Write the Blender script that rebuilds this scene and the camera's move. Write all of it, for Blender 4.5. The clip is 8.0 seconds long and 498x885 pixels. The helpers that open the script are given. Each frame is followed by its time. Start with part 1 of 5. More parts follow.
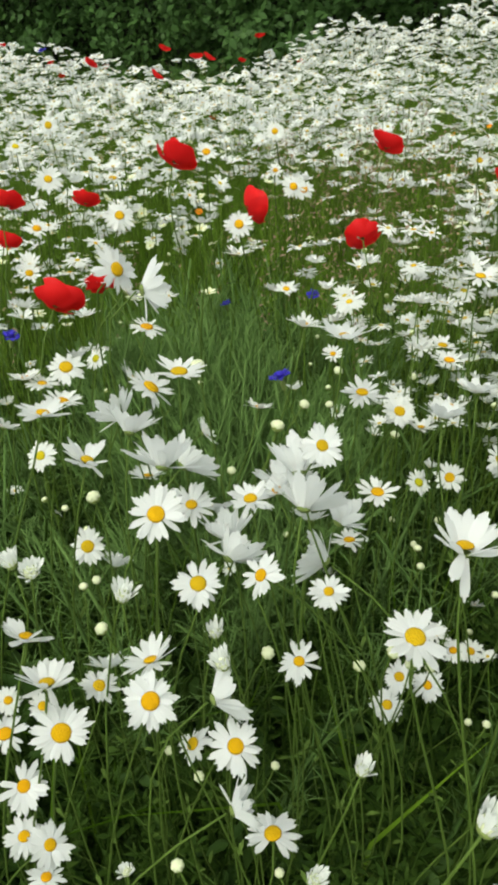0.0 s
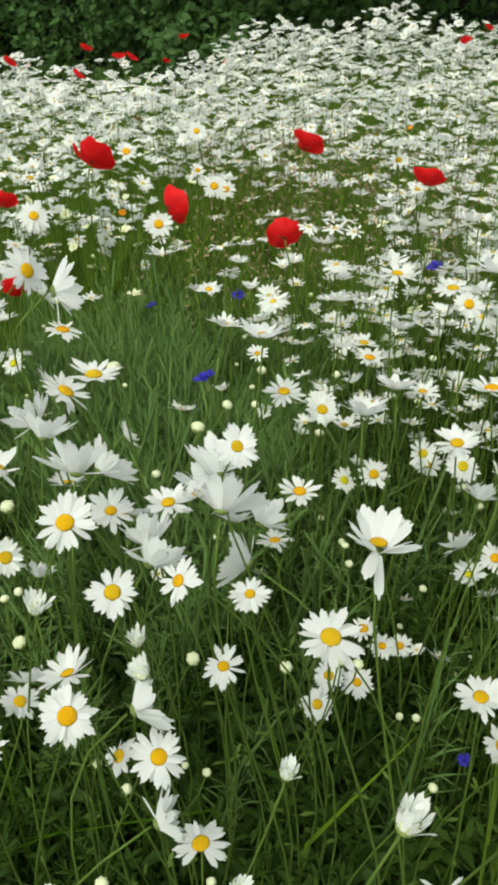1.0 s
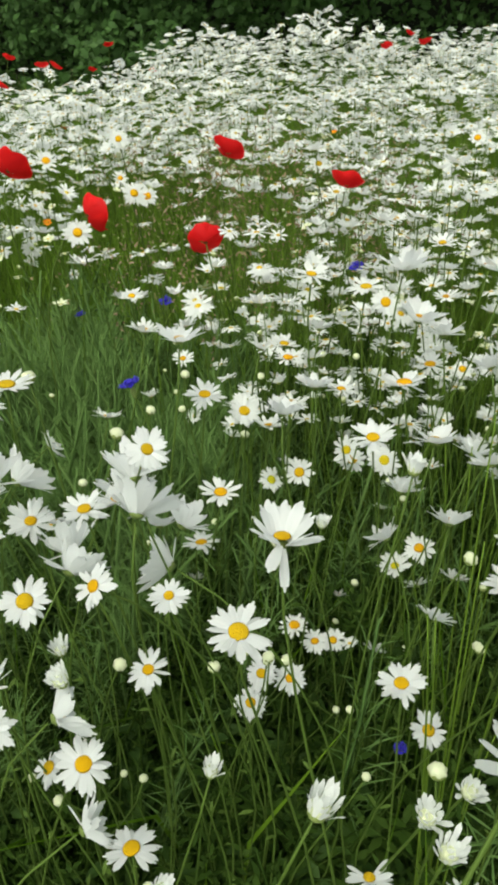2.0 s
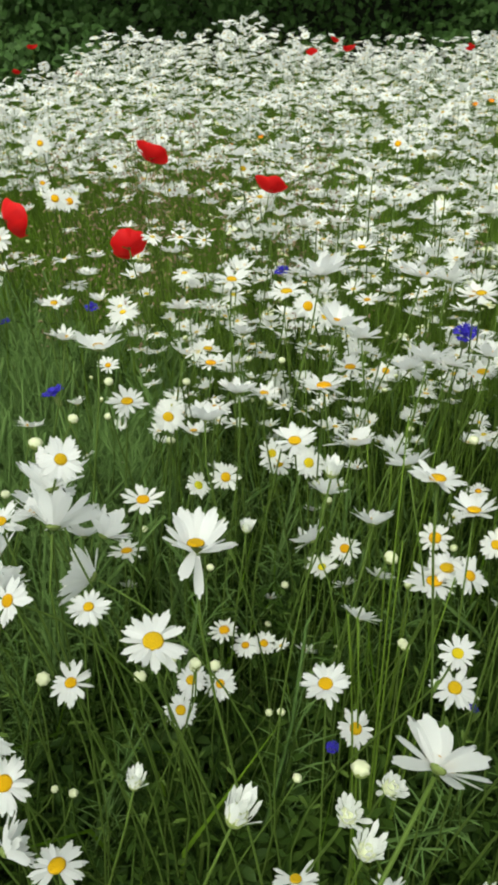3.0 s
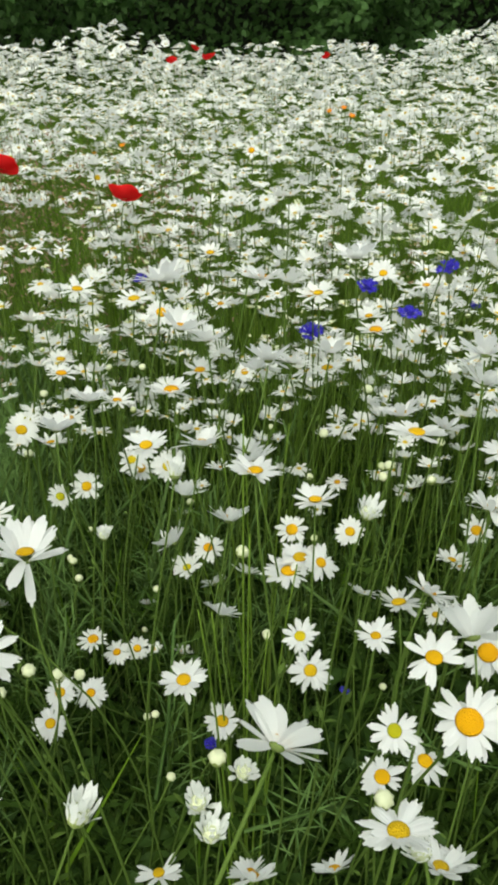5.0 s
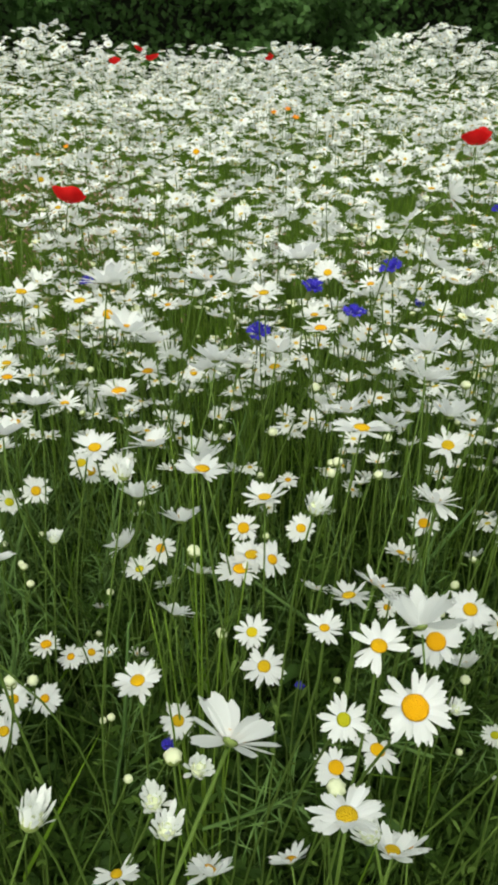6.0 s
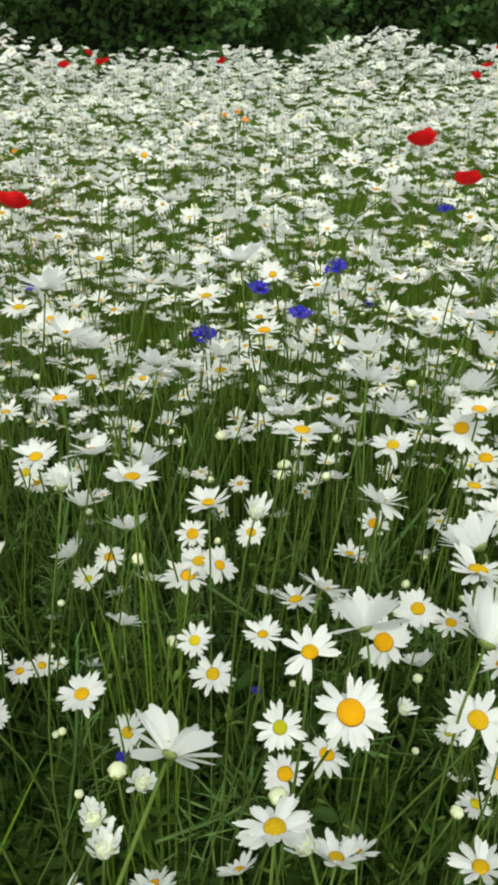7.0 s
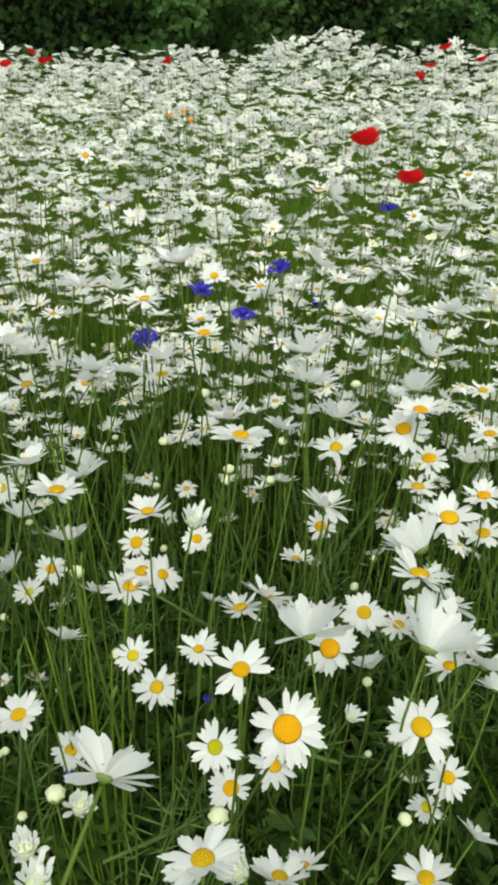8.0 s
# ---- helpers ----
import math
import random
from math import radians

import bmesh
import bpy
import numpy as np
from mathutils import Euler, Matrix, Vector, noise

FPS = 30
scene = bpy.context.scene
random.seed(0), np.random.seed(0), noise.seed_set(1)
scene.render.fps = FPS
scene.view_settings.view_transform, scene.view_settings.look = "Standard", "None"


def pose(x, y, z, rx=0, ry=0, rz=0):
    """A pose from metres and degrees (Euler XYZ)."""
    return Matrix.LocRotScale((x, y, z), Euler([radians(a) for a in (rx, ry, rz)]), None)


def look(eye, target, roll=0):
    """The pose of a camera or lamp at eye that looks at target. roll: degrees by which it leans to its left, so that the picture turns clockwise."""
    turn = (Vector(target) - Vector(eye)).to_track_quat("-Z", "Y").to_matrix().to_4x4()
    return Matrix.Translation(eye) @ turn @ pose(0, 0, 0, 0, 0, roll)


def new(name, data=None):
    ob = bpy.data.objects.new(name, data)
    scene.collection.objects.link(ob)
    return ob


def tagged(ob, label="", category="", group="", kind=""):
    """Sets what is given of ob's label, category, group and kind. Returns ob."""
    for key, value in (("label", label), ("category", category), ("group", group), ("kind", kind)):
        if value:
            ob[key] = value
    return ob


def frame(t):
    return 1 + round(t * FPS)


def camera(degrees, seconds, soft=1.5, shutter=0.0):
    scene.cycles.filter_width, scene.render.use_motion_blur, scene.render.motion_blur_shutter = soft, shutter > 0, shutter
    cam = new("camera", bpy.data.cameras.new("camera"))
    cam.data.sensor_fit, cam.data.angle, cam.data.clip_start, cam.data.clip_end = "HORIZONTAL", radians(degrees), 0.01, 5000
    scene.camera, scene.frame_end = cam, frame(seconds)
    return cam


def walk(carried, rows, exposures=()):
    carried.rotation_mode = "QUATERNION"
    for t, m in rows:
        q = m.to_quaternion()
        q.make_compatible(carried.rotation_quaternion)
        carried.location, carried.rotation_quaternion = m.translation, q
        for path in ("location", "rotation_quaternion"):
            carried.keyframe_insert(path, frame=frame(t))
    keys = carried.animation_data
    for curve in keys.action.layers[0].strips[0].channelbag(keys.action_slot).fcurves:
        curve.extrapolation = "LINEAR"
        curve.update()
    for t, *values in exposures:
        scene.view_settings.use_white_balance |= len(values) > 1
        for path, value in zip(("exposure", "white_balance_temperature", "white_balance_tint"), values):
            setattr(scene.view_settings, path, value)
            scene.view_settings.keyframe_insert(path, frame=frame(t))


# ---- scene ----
cam = camera(36.0, 8.0, soft=3.6)
PATH = [
    (0, (0.054, 0.032, 1.068), (-0.001, 1.739, 0.028), -3.3),
    (0.5, (0.05, 0.036, 1.064), (0.089, 1.746, 0.027), -2.6),
    (1, (0.071, 0.04, 1.062), (0.175, 1.743, 0.019), -2.2),
    (1.5, (0.087, 0.032, 1.061), (0.254, 1.734, 0.024), -2.5),
    (3, (0.114, 0.027, 1.062), (0.505, 1.696, 0.031), -1.3),
    (3.5, (0.123, 0.017, 1.064), (0.588, 1.669, 0.036), -0.7),
    (4, (0.138, 0.004, 1.067), (0.659, 1.639, 0.04), -1.0),
    (4.5, (0.148, 0.003, 1.066), (0.734, 1.619, 0.043), -0.9),
    (6, (0.152, -0.007, 1.068), (0.915, 1.535, 0.048), 0.2),
    (6.5, (0.166, -0.006, 1.065), (0.967, 1.52, 0.05), 0.1),
    (7, (0.173, -0.01, 1.065), (1.018, 1.494, 0.052), 0.2),
    (7.5, (0.184, -0.01, 1.064), (1.073, 1.468, 0.051), 0.4),
    (8, (0.194, -0.005, 1.061), (1.133, 1.443, 0.05), 0.7),
]
walk(cam, [(t, look(eye, target, roll)) for t, eye, target, roll in PATH], exposures=[(0.0, 0.62, 6860, 0), (8.0, 0.62, 6860, 0)])

# ---------------------------------------------------------------- world and light
world = bpy.data.worlds.new("overcast_sky")
scene.world = world
world.use_nodes = True
wn, wl = world.node_tree.nodes, world.node_tree.links
sky = wn.new("ShaderNodeTexSky")
sky.sky_type = "NISHITA"
sky.sun_disc = False
sky.sun_elevation = radians(60)
sky.sun_rotation = radians(213)
sky.dust_density = 4.0
sky.air_density = 1.0
haze = wn.new("ShaderNodeHueSaturation")
haze.inputs["Saturation"].default_value = 0.28
wl.new(sky.outputs[0], haze.inputs["Color"])
wl.new(haze.outputs[0], wn["Background"].inputs["Color"])
wn["Background"].inputs["Strength"].default_value = 0.15

sun_data = bpy.data.lights.new("sun", "SUN")
sun_data.energy = 1.0
sun_data.angle = radians(40)
sun_data.color = (1.0, 0.98, 0.95)
sun = new("sun", sun_data)
sun.matrix_world = look((-2.5, -3.8, 8.0), (0, 0, 0))


# ---------------------------------------------------------------- materials
def shader(name):
    m = bpy.data.materials.new(name)
    m.use_nodes = True
    return m, m.node_tree.nodes, m.node_tree.links, m.node_tree.nodes["Principled BSDF"]


def ramp(nodes, stops):
    r = nodes.new("ShaderNodeValToRGB")
    els = r.color_ramp.elements
    while len(els) < len(stops):
        els.new(0.5)
    for e, (p, c) in zip(els, stops):
        e.position, e.color = p, (*c, 1)
    return r


def translucent(m, nodes, links, bsdf, colour_socket, share):
    t = nodes.new("ShaderNodeBsdfTranslucent")
    mix = nodes.new("ShaderNodeMixShader")
    mix.inputs[0].default_value = share
    links.new(colour_socket, t.inputs["Color"])
    links.new(bsdf.outputs[0], mix.inputs[1])
    links.new(t.outputs[0], mix.inputs[2])
    links.new(mix.outputs[0], nodes["Material Output"].inputs["Surface"])


def plant(name, stops, rough=0.55, share=0.25, island=True, grain=60.0, bump=0.3, spot=0.35):
    """Leaf, stem or petal: colour varies from piece to piece and within one."""
    m, n, l, b = shader(name)
    if island:
        g = n.new("ShaderNodeNewGeometry")
        rnd = g.outputs["Random Per Island"]
    else:
        g = n.new("ShaderNodeObjectInfo")
        rnd = g.outputs["Random"]
    tc = n.new("ShaderNodeTexCoord")
    nz = n.new("ShaderNodeTexNoise")
    nz.inputs["Scale"].default_value = grain
    nz.inputs["Detail"].default_value = 3
    l.new(tc.outputs["Object"], nz.inputs["Vector"])
    mx = n.new("ShaderNodeMix")
    mx.data_type = "FLOAT"
    mx.inputs[0].default_value = spot
    l.new(rnd, mx.inputs[2])
    l.new(nz.outputs["Fac"], mx.inputs[3])
    r = ramp(n, stops)
    l.new(mx.outputs[0], r.inputs[0])
    l.new(r.outputs[0], b.inputs["Base Color"])
    b.inputs["Roughness"].default_value = rough
    b.inputs["Specular IOR Level"].default_value = 0.1
    if bump:
        bp = n.new("ShaderNodeBump")
        bp.inputs["Strength"].default_value = bump
        bp.inputs["Distance"].default_value = 0.001
        l.new(nz.outputs["Fac"], bp.inputs["Height"])
        l.new(bp.outputs[0], b.inputs["Normal"])
    if share:
        translucent(m, n, l, b, r.outputs[0], share)
    return m


def petal_shader(name, stops, share, island, stretch=(1.5, 22.0, 1.0), bump=0.35):
    """Ray florets: fine grooves run along the floret."""
    m, n, l, b = shader(name)
    tc = n.new("ShaderNodeTexCoord")
    mp = n.new("ShaderNodeMapping")
    mp.inputs["Scale"].default_value = stretch
    nz = n.new("ShaderNodeTexNoise")
    nz.inputs["Scale"].default_value = 1.0
    nz.inputs["Detail"].default_value = 2
    l.new(tc.outputs["Object"], mp.inputs[0])
    l.new(mp.outputs[0], nz.inputs["Vector"])
    g = n.new("ShaderNodeNewGeometry") if island else n.new("ShaderNodeObjectInfo")
    mx = n.new("ShaderNodeMix")
    mx.data_type = "FLOAT"
    mx.inputs[0].default_value = 0.4
    l.new(g.outputs["Random Per Island" if island else "Random"], mx.inputs[2])
    l.new(nz.outputs["Fac"], mx.inputs[3])
    r = ramp(n, stops)
    l.new(mx.outputs[0], r.inputs[0])
    l.new(r.outputs[0], b.inputs["Base Color"])
    b.inputs["Roughness"].default_value = 0.6
    b.inputs["Specular IOR Level"].default_value = 0.25
    bp = n.new("ShaderNodeBump")
    bp.inputs["Strength"].default_value = bump
    bp.inputs["Distance"].default_value = 0.0008
    l.new(nz.outputs["Fac"], bp.inputs["Height"])
    l.new(bp.outputs[0], b.inputs["Normal"])
    translucent(m, n, l, b, r.outputs[0], share)
    return m


def disc_shader(name, stops, island):
    """Tube florets packed in rings."""
    m, n, l, b = shader(name)
    tc = n.new("ShaderNodeTexCoord")
    vo = n.new("ShaderNodeTexVoronoi")
    vo.inputs["Scale"].default_value = 42.0 if not island else 900.0
    l.new(tc.outputs["Object"], vo.inputs["Vector"])
    g = n.new("ShaderNodeNewGeometry") if island else n.new("ShaderNodeObjectInfo")
    mx = n.new("ShaderNodeMix")
    mx.data_type = "FLOAT"
    mx.inputs[0].default_value = 0.25
    l.new(g.outputs["Random Per Island" if island else "Random"], mx.inputs[2])
    l.new(vo.outputs["Distance"], mx.inputs[3])
    r = ramp(n, stops)
    l.new(mx.outputs[0], r.inputs[0])
    l.new(r.outputs[0], b.inputs["Base Color"])
    b.inputs["Specular IOR Level"].default_value = 0.15
    b.inputs["Roughness"].default_value = 0.75
    bp = n.new("ShaderNodeBump")
    bp.inputs["Strength"].default_value = 0.8
    bp.inputs["Distance"].default_value = 0.0012
    bp.invert = True
    l.new(vo.outputs["Distance"], bp.inputs["Height"])
    l.new(bp.outputs[0], b.inputs["Normal"])
    return m


WHITE = ((0.0, (0.84, 0.86, 0.85)), (1.0, (0.90, 0.92, 0.91)))
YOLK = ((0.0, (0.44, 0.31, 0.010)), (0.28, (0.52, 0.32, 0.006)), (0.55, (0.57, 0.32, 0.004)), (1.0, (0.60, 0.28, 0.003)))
M_PETAL = petal_shader("daisy_petal", WHITE, 0.58, False)
M_PETALS = petal_shader("daisy_petal_far", ((0.0, (0.84, 0.86, 0.83)), (1.0, (0.90, 0.92, 0.89))), 0.54, True, (60, 60, 60), 0.15)
M_DISC = disc_shader("daisy_disc", YOLK, False)
M_DISC_GREEN = disc_shader("young_daisy_disc", ((0.0, (0.30, 0.33, 0.012)), (0.5, (0.46, 0.42, 0.012)), (1.0, (0.58, 0.42, 0.010))), False)
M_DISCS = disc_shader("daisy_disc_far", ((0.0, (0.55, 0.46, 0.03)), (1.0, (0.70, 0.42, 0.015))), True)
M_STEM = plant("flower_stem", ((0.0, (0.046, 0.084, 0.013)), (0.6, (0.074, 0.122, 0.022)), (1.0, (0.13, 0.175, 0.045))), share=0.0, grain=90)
# lighter copy of the stem: haze and light from above put into its colour
M_STEMS_LIT = plant("massed_stems_lit", ((0.0, (0.080, 0.150, 0.016)), (0.6, (0.120, 0.205, 0.026)), (1.0, (0.18, 0.27, 0.05))), share=0.15, grain=90)
M_CALYX = plant("calyx", ((0.0, (0.15, 0.21, 0.05)), (1.0, (0.29, 0.35, 0.12))), share=0.1, grain=300)
M_SEPAL = plant("sepal", ((0.0, (0.10, 0.15, 0.035)), (1.0, (0.22, 0.28, 0.09))), share=0.1, grain=300)
M_CREAM = plant("bud_cream", ((0.0, (0.52, 0.58, 0.32)), (1.0, (0.74, 0.77, 0.55))), share=0.15, grain=250)
M_GRASS = plant("grass_blade", ((0.0, (0.052, 0.125, 0.006)), (0.5, (0.092, 0.190, 0.011)), (0.85, (0.14, 0.245, 0.020)), (1.0, (0.25, 0.32, 0.06))), share=0.3, grain=25)
M_TUFT = plant("tuft_blade", ((0.0, (0.070, 0.145, 0.012)), (1.0, (0.15, 0.230, 0.030))), share=0.1, grain=60)
# paler copy of the grass: brightness for shadowed gaps put into its colour
M_TALL_LIT = plant("tall_grass_lit", ((0.0, (0.12, 0.235, 0.02)), (0.6, (0.18, 0.31, 0.035)), (1.0, (0.31, 0.40, 0.09))), share=0.3, grain=25)
# low growth near the viewer: deep shade among stems put into the colour
M_LEAF_SHADED = plant("meadow_leaf_shaded", ((0.0, (0.019, 0.043, 0.005)), (0.6, (0.034, 0.070, 0.009)), (1.0, (0.058, 0.100, 0.016))), rough=0.7, share=0.28, grain=45)
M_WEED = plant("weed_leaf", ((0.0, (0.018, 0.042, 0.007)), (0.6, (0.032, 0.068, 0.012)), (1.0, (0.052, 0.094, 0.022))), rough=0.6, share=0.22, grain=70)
M_FEATHER = plant("feathery_leaf", ((0.0, (0.085, 0.165, 0.040)), (1.0, (0.150, 0.245, 0.070))), share=0.35, grain=40)
M_SEED = plant("grass_seed", ((0.0, (0.24, 0.15, 0.10)), (1.0, (0.38, 0.29, 0.19))), share=0.2, grain=80)
M_POPPY = petal_shader("poppy_petal", ((0.0, (0.66, 0.006, 0.010)), (1.0, (0.80, 0.014, 0.016))), 0.45, False, (4, 16, 4), 0.6)
M_BLUE = petal_shader("cornflower_floret", ((0.0, (0.032, 0.024, 0.42)), (1.0, (0.065, 0.050, 0.56))), 0.2, False)
M_ORANGE = petal_shader("marigold_petal", ((0.0, (0.75, 0.22, 0.01)), (1.0, (0.85, 0.34, 0.015))), 0.2, False)
M_HEDGE = plant("hedge_leaf", ((0.0, (0.026, 0.060, 0.014)), (0.6, (0.048, 0.104, 0.024)), (1.0, (0.068, 0.128, 0.036))), rough=0.5, share=0.18, grain=30)
# near-black: the shade inside the hedge put into a colour
M_HEDGE_SHADE = plant("hedge_inner_shade", ((0.0, (0.010, 0.014, 0.007)), (1.0, (0.022, 0.026, 0.013))), share=0.0, grain=20, island=False)


def soil_shader():
    m, n, l, b = shader("meadow_soil")
    tc = n.new("ShaderNodeTexCoord")
    big, small = n.new("ShaderNodeTexNoise"), n.new("ShaderNodeTexNoise")
    big.inputs["Scale"].default_value, small.inputs["Scale"].default_value = 1.7, 55.0
    small.inputs["Detail"].default_value = 6
    mx = n.new("ShaderNodeMix")
    mx.data_type = "FLOAT"
    mx.inputs[0].default_value = 0.55
    for k, node in ((2, big), (3, small)):
        l.new(tc.outputs["Object"], node.inputs["Vector"])
        l.new(node.outputs["Fac"], mx.inputs[k])
    r = ramp(n, ((0.3, (0.030, 0.036, 0.014)), (0.5, (0.036, 0.06, 0.018)), (0.7, (0.06, 0.085, 0.026))))
    l.new(mx.outputs[0], r.inputs[0])
    l.new(r.outputs[0], b.inputs["Base Color"])
    b.inputs["Roughness"].default_value = 0.9
    bp = n.new("ShaderNodeBump")
    bp.inputs["Strength"].default_value = 0.8
    bp.inputs["Distance"].default_value = 0.02
    l.new(small.outputs["Fac"], bp.inputs["Height"])
    l.new(bp.outputs[0], b.inputs["Normal"])
    return m


M_SOIL = soil_shader()


# ---------------------------------------------------------------- building blocks
rng = np.random.default_rng(11)


def mesh_of(name, verts, faces, mats, index=None, smooth=True):
    me = bpy.data.meshes.new(name)
    me.from_pydata(np.asarray(verts, float).tolist(), [], np.asarray(faces).tolist() if isinstance(faces, np.ndarray) else faces)
    for m in mats:
        me.materials.append(m)
    if index is not None:
        me.polygons.foreach_set("material_index", np.asarray(index, dtype=np.int32))
    me.polygons.foreach_set("use_smooth", np.full(len(me.polygons), smooth))
    me.update()
    return me


def piece(name, me, parent, m=None, label=""):
    """One mesh object under a thing or under a part."""
    ob = new(name, me)
    ob.parent = parent
    if m is not None:
        ob.matrix_basis = m
    return tagged(ob, label)


def grid_faces(nu, nv):
    return [(i * nv + j, (i + 1) * nv + j, (i + 1) * nv + j + 1, i * nv + j + 1) for i in range(nu - 1) for j in range(nv - 1)]


def tri(faces):
    """Quads and triangles as an array of triangles."""
    out = []
    for f in faces:
        out += [(f[0], f[k], f[k + 1]) for k in range(1, len(f) - 1)]
    return np.array(out)


def petal_grid(width, droop, groove, notch, nu=7, nv=5, twist=0.0):
    """A ray floret from (0,0,0) to (1,0,0), about width wide, grooved along its length."""
    v = []
    for i in range(nu):
        u = i / (nu - 1)
        half = width * 0.5 * (0.42 + 0.58 * math.sin(min(u / 0.62, 1.0) * math.pi / 2)) * (1 - 0.66 * max(0.0, (u - 0.55) / 0.45) ** 3)
        for j in range(nv):
            s = j / (nv - 1) * 2 - 1
            cut = notch * (0.5 + 0.5 * math.cos(s * math.pi * 2)) * (1.0 if i == nu - 1 else 0.0)
            x = u - cut - 0.10 * s * s * (1.0 if i == nu - 1 else 0.0)
            z = -droop * u * u + groove * width * math.cos(s * math.pi * 1.5) * (1 - u * 0.5) + twist * s * half * u
            v.append((x, s * half, z))
    return v, grid_faces(nu, nv)


def tube(points, radii, sides=6):
    """A round stalk along points, closed at its upper end."""
    pts = [Vector(p) for p in points]
    v, f = [], []
    side = Vector((1, 0, 0))
    for k, p in enumerate(pts):
        d = (pts[min(k + 1, len(pts) - 1)] - pts[max(k - 1, 0)]).normalized()
        side = (side - d * side.dot(d)).normalized()
        other = d.cross(side)
        for a in range(sides):
            c = 2 * math.pi * a / sides
            v.append(tuple(p + radii[k] * (math.cos(c) * side + math.sin(c) * other)))
    for k in range(len(pts) - 1):
        for a in range(sides):
            b = (a + 1) % sides
            f.append((k * sides + a, k * sides + b, (k + 1) * sides + b, (k + 1) * sides + a))
    f.append(tuple(range((len(pts) - 1) * sides, len(pts) * sides)))
    return v, f


def bezier(a, b, c, d, n):
    out = []
    for i in range(n + 1):
        t = i / n
        out.append(a * (1 - t) ** 3 + 3 * b * t * (1 - t) ** 2 + 3 * c * t * t * (1 - t) + d * t ** 3)
    return out


def dome(radius, height, rings=4, sides=14, under=0.25):
    v, f = [(0, 0, height)], []
    for k in range(1, rings + 1):
        a = k / rings * math.pi / 2
        for s in range(sides):
            c = 2 * math.pi * s / sides
            v.append((radius * math.sin(a) * math.cos(c), radius * math.sin(a) * math.sin(c), height * math.cos(a)))
    for s in range(sides):
        c = 2 * math.pi * s / sides
        v.append((radius * 0.8 * math.cos(c), radius * 0.8 * math.sin(c), -height * under))
    for s in range(sides):
        f.append((0, 1 + s, 1 + (s + 1) % sides))
    for k in range(rings):
        for s in range(sides):
            a, b = 1 + k * sides + s, 1 + k * sides + (s + 1) % sides
            f.append((a, a + sides, b + sides, b))
    return v, f


def facing(n, spin=0.0, at=(0, 0, 0), scale=1.0):
    """A placement whose z looks along n and whose x points as high as it can."""
    z = Vector(n).normalized()
    up = Vector((0, 0, 1)) if abs(z.z) < 0.97 else Vector((0, 1, 0))
    x = (up - z * up.dot(z)).normalized()
    m = Matrix((x, z.cross(x), z)).transposed().to_4x4()
    return Matrix.Translation(at) @ m @ Matrix.Rotation(spin, 4, "Z") @ Matrix.Scale(scale, 4)


# shared meshes, one metre wide heads scaled by each flower
PETALS = []
for k in range(8):
    v, f = petal_grid(0.215 + 0.05 * rng.random(), rng.uniform(-0.06, 0.16), rng.uniform(0.05, 0.10), rng.uniform(0.02, 0.05), twist=rng.uniform(-0.25, 0.25))
    PETALS.append(mesh_of("petal", v, f, [M_PETAL]))
DISC = mesh_of("disc", *dome(0.172, 0.070, 4, 14, 0.0), [M_DISC])
DISC_YOUNG = mesh_of("disc", *dome(0.148, 0.055, 4, 14, 0.0), [M_DISC])
DISC_GREEN = mesh_of("disc", *dome(0.160, 0.060, 4, 14, 0.0), [M_DISC_GREEN])
CALYX = mesh_of("calyx", *dome(0.10, -0.065, 3, 12, -0.1), [M_SEPAL])


def ring_mesh(name, count, mats, nu, nv, width, lift, seed, inner=0.085):
    """A whole crown of ray florets in one mesh."""
    r = random.Random(seed)
    vs, fs = [], []
    for k in range(count):
        v, f = petal_grid(width, r.uniform(-0.1, 0.2), 0.06, 0.05, nu, nv, r.uniform(-0.3, 0.3))
        L = (0.5 - inner) * r.uniform(0.72, 1.08)
        m = Matrix.Rotation(2 * math.pi * (k + r.uniform(-0.25, 0.25)) / count, 4, "Z") @ Matrix.Translation((inner, 0, 0.004 * (k % 3))) @ Matrix.Rotation(-lift - r.uniform(-0.28, 0.28), 4, "Y") @ Matrix.Scale(L, 4)
        o = len(vs)
        vs += [tuple(m @ Vector(p)) for p in v]
        fs += [tuple(i + o for i in q) for q in f]
    return vs, fs


RINGS = []
for k in range(16):
    v, f = ring_mesh("petals", 19 + k % 5, None, 5, 3, 0.265, -0.12 + 0.09 * (k // 2), k)
    RINGS.append(mesh_of("petals", v, f, [M_PETALS]))


STEM_LEAVES = {}
STEM_LEAF = mesh_of("leaf", [(0, 0, 0), (0.35, -0.10, 0.03), (0.35, 0.10, 0.03), (0.7, -0.13, 0.0), (0.7, 0.13, 0.0), (1, 0, -0.12)], [(0, 1, 2), (1, 3, 4, 2), (3, 5, 4)], [M_STEM])


def put_stem(me, root):
    """The stem as a part, with its small leaves under it."""
    stem = piece("stem", me, root)
    for m in STEM_LEAVES[me.name]:
        piece("leaf", STEM_LEAF, stem, m)


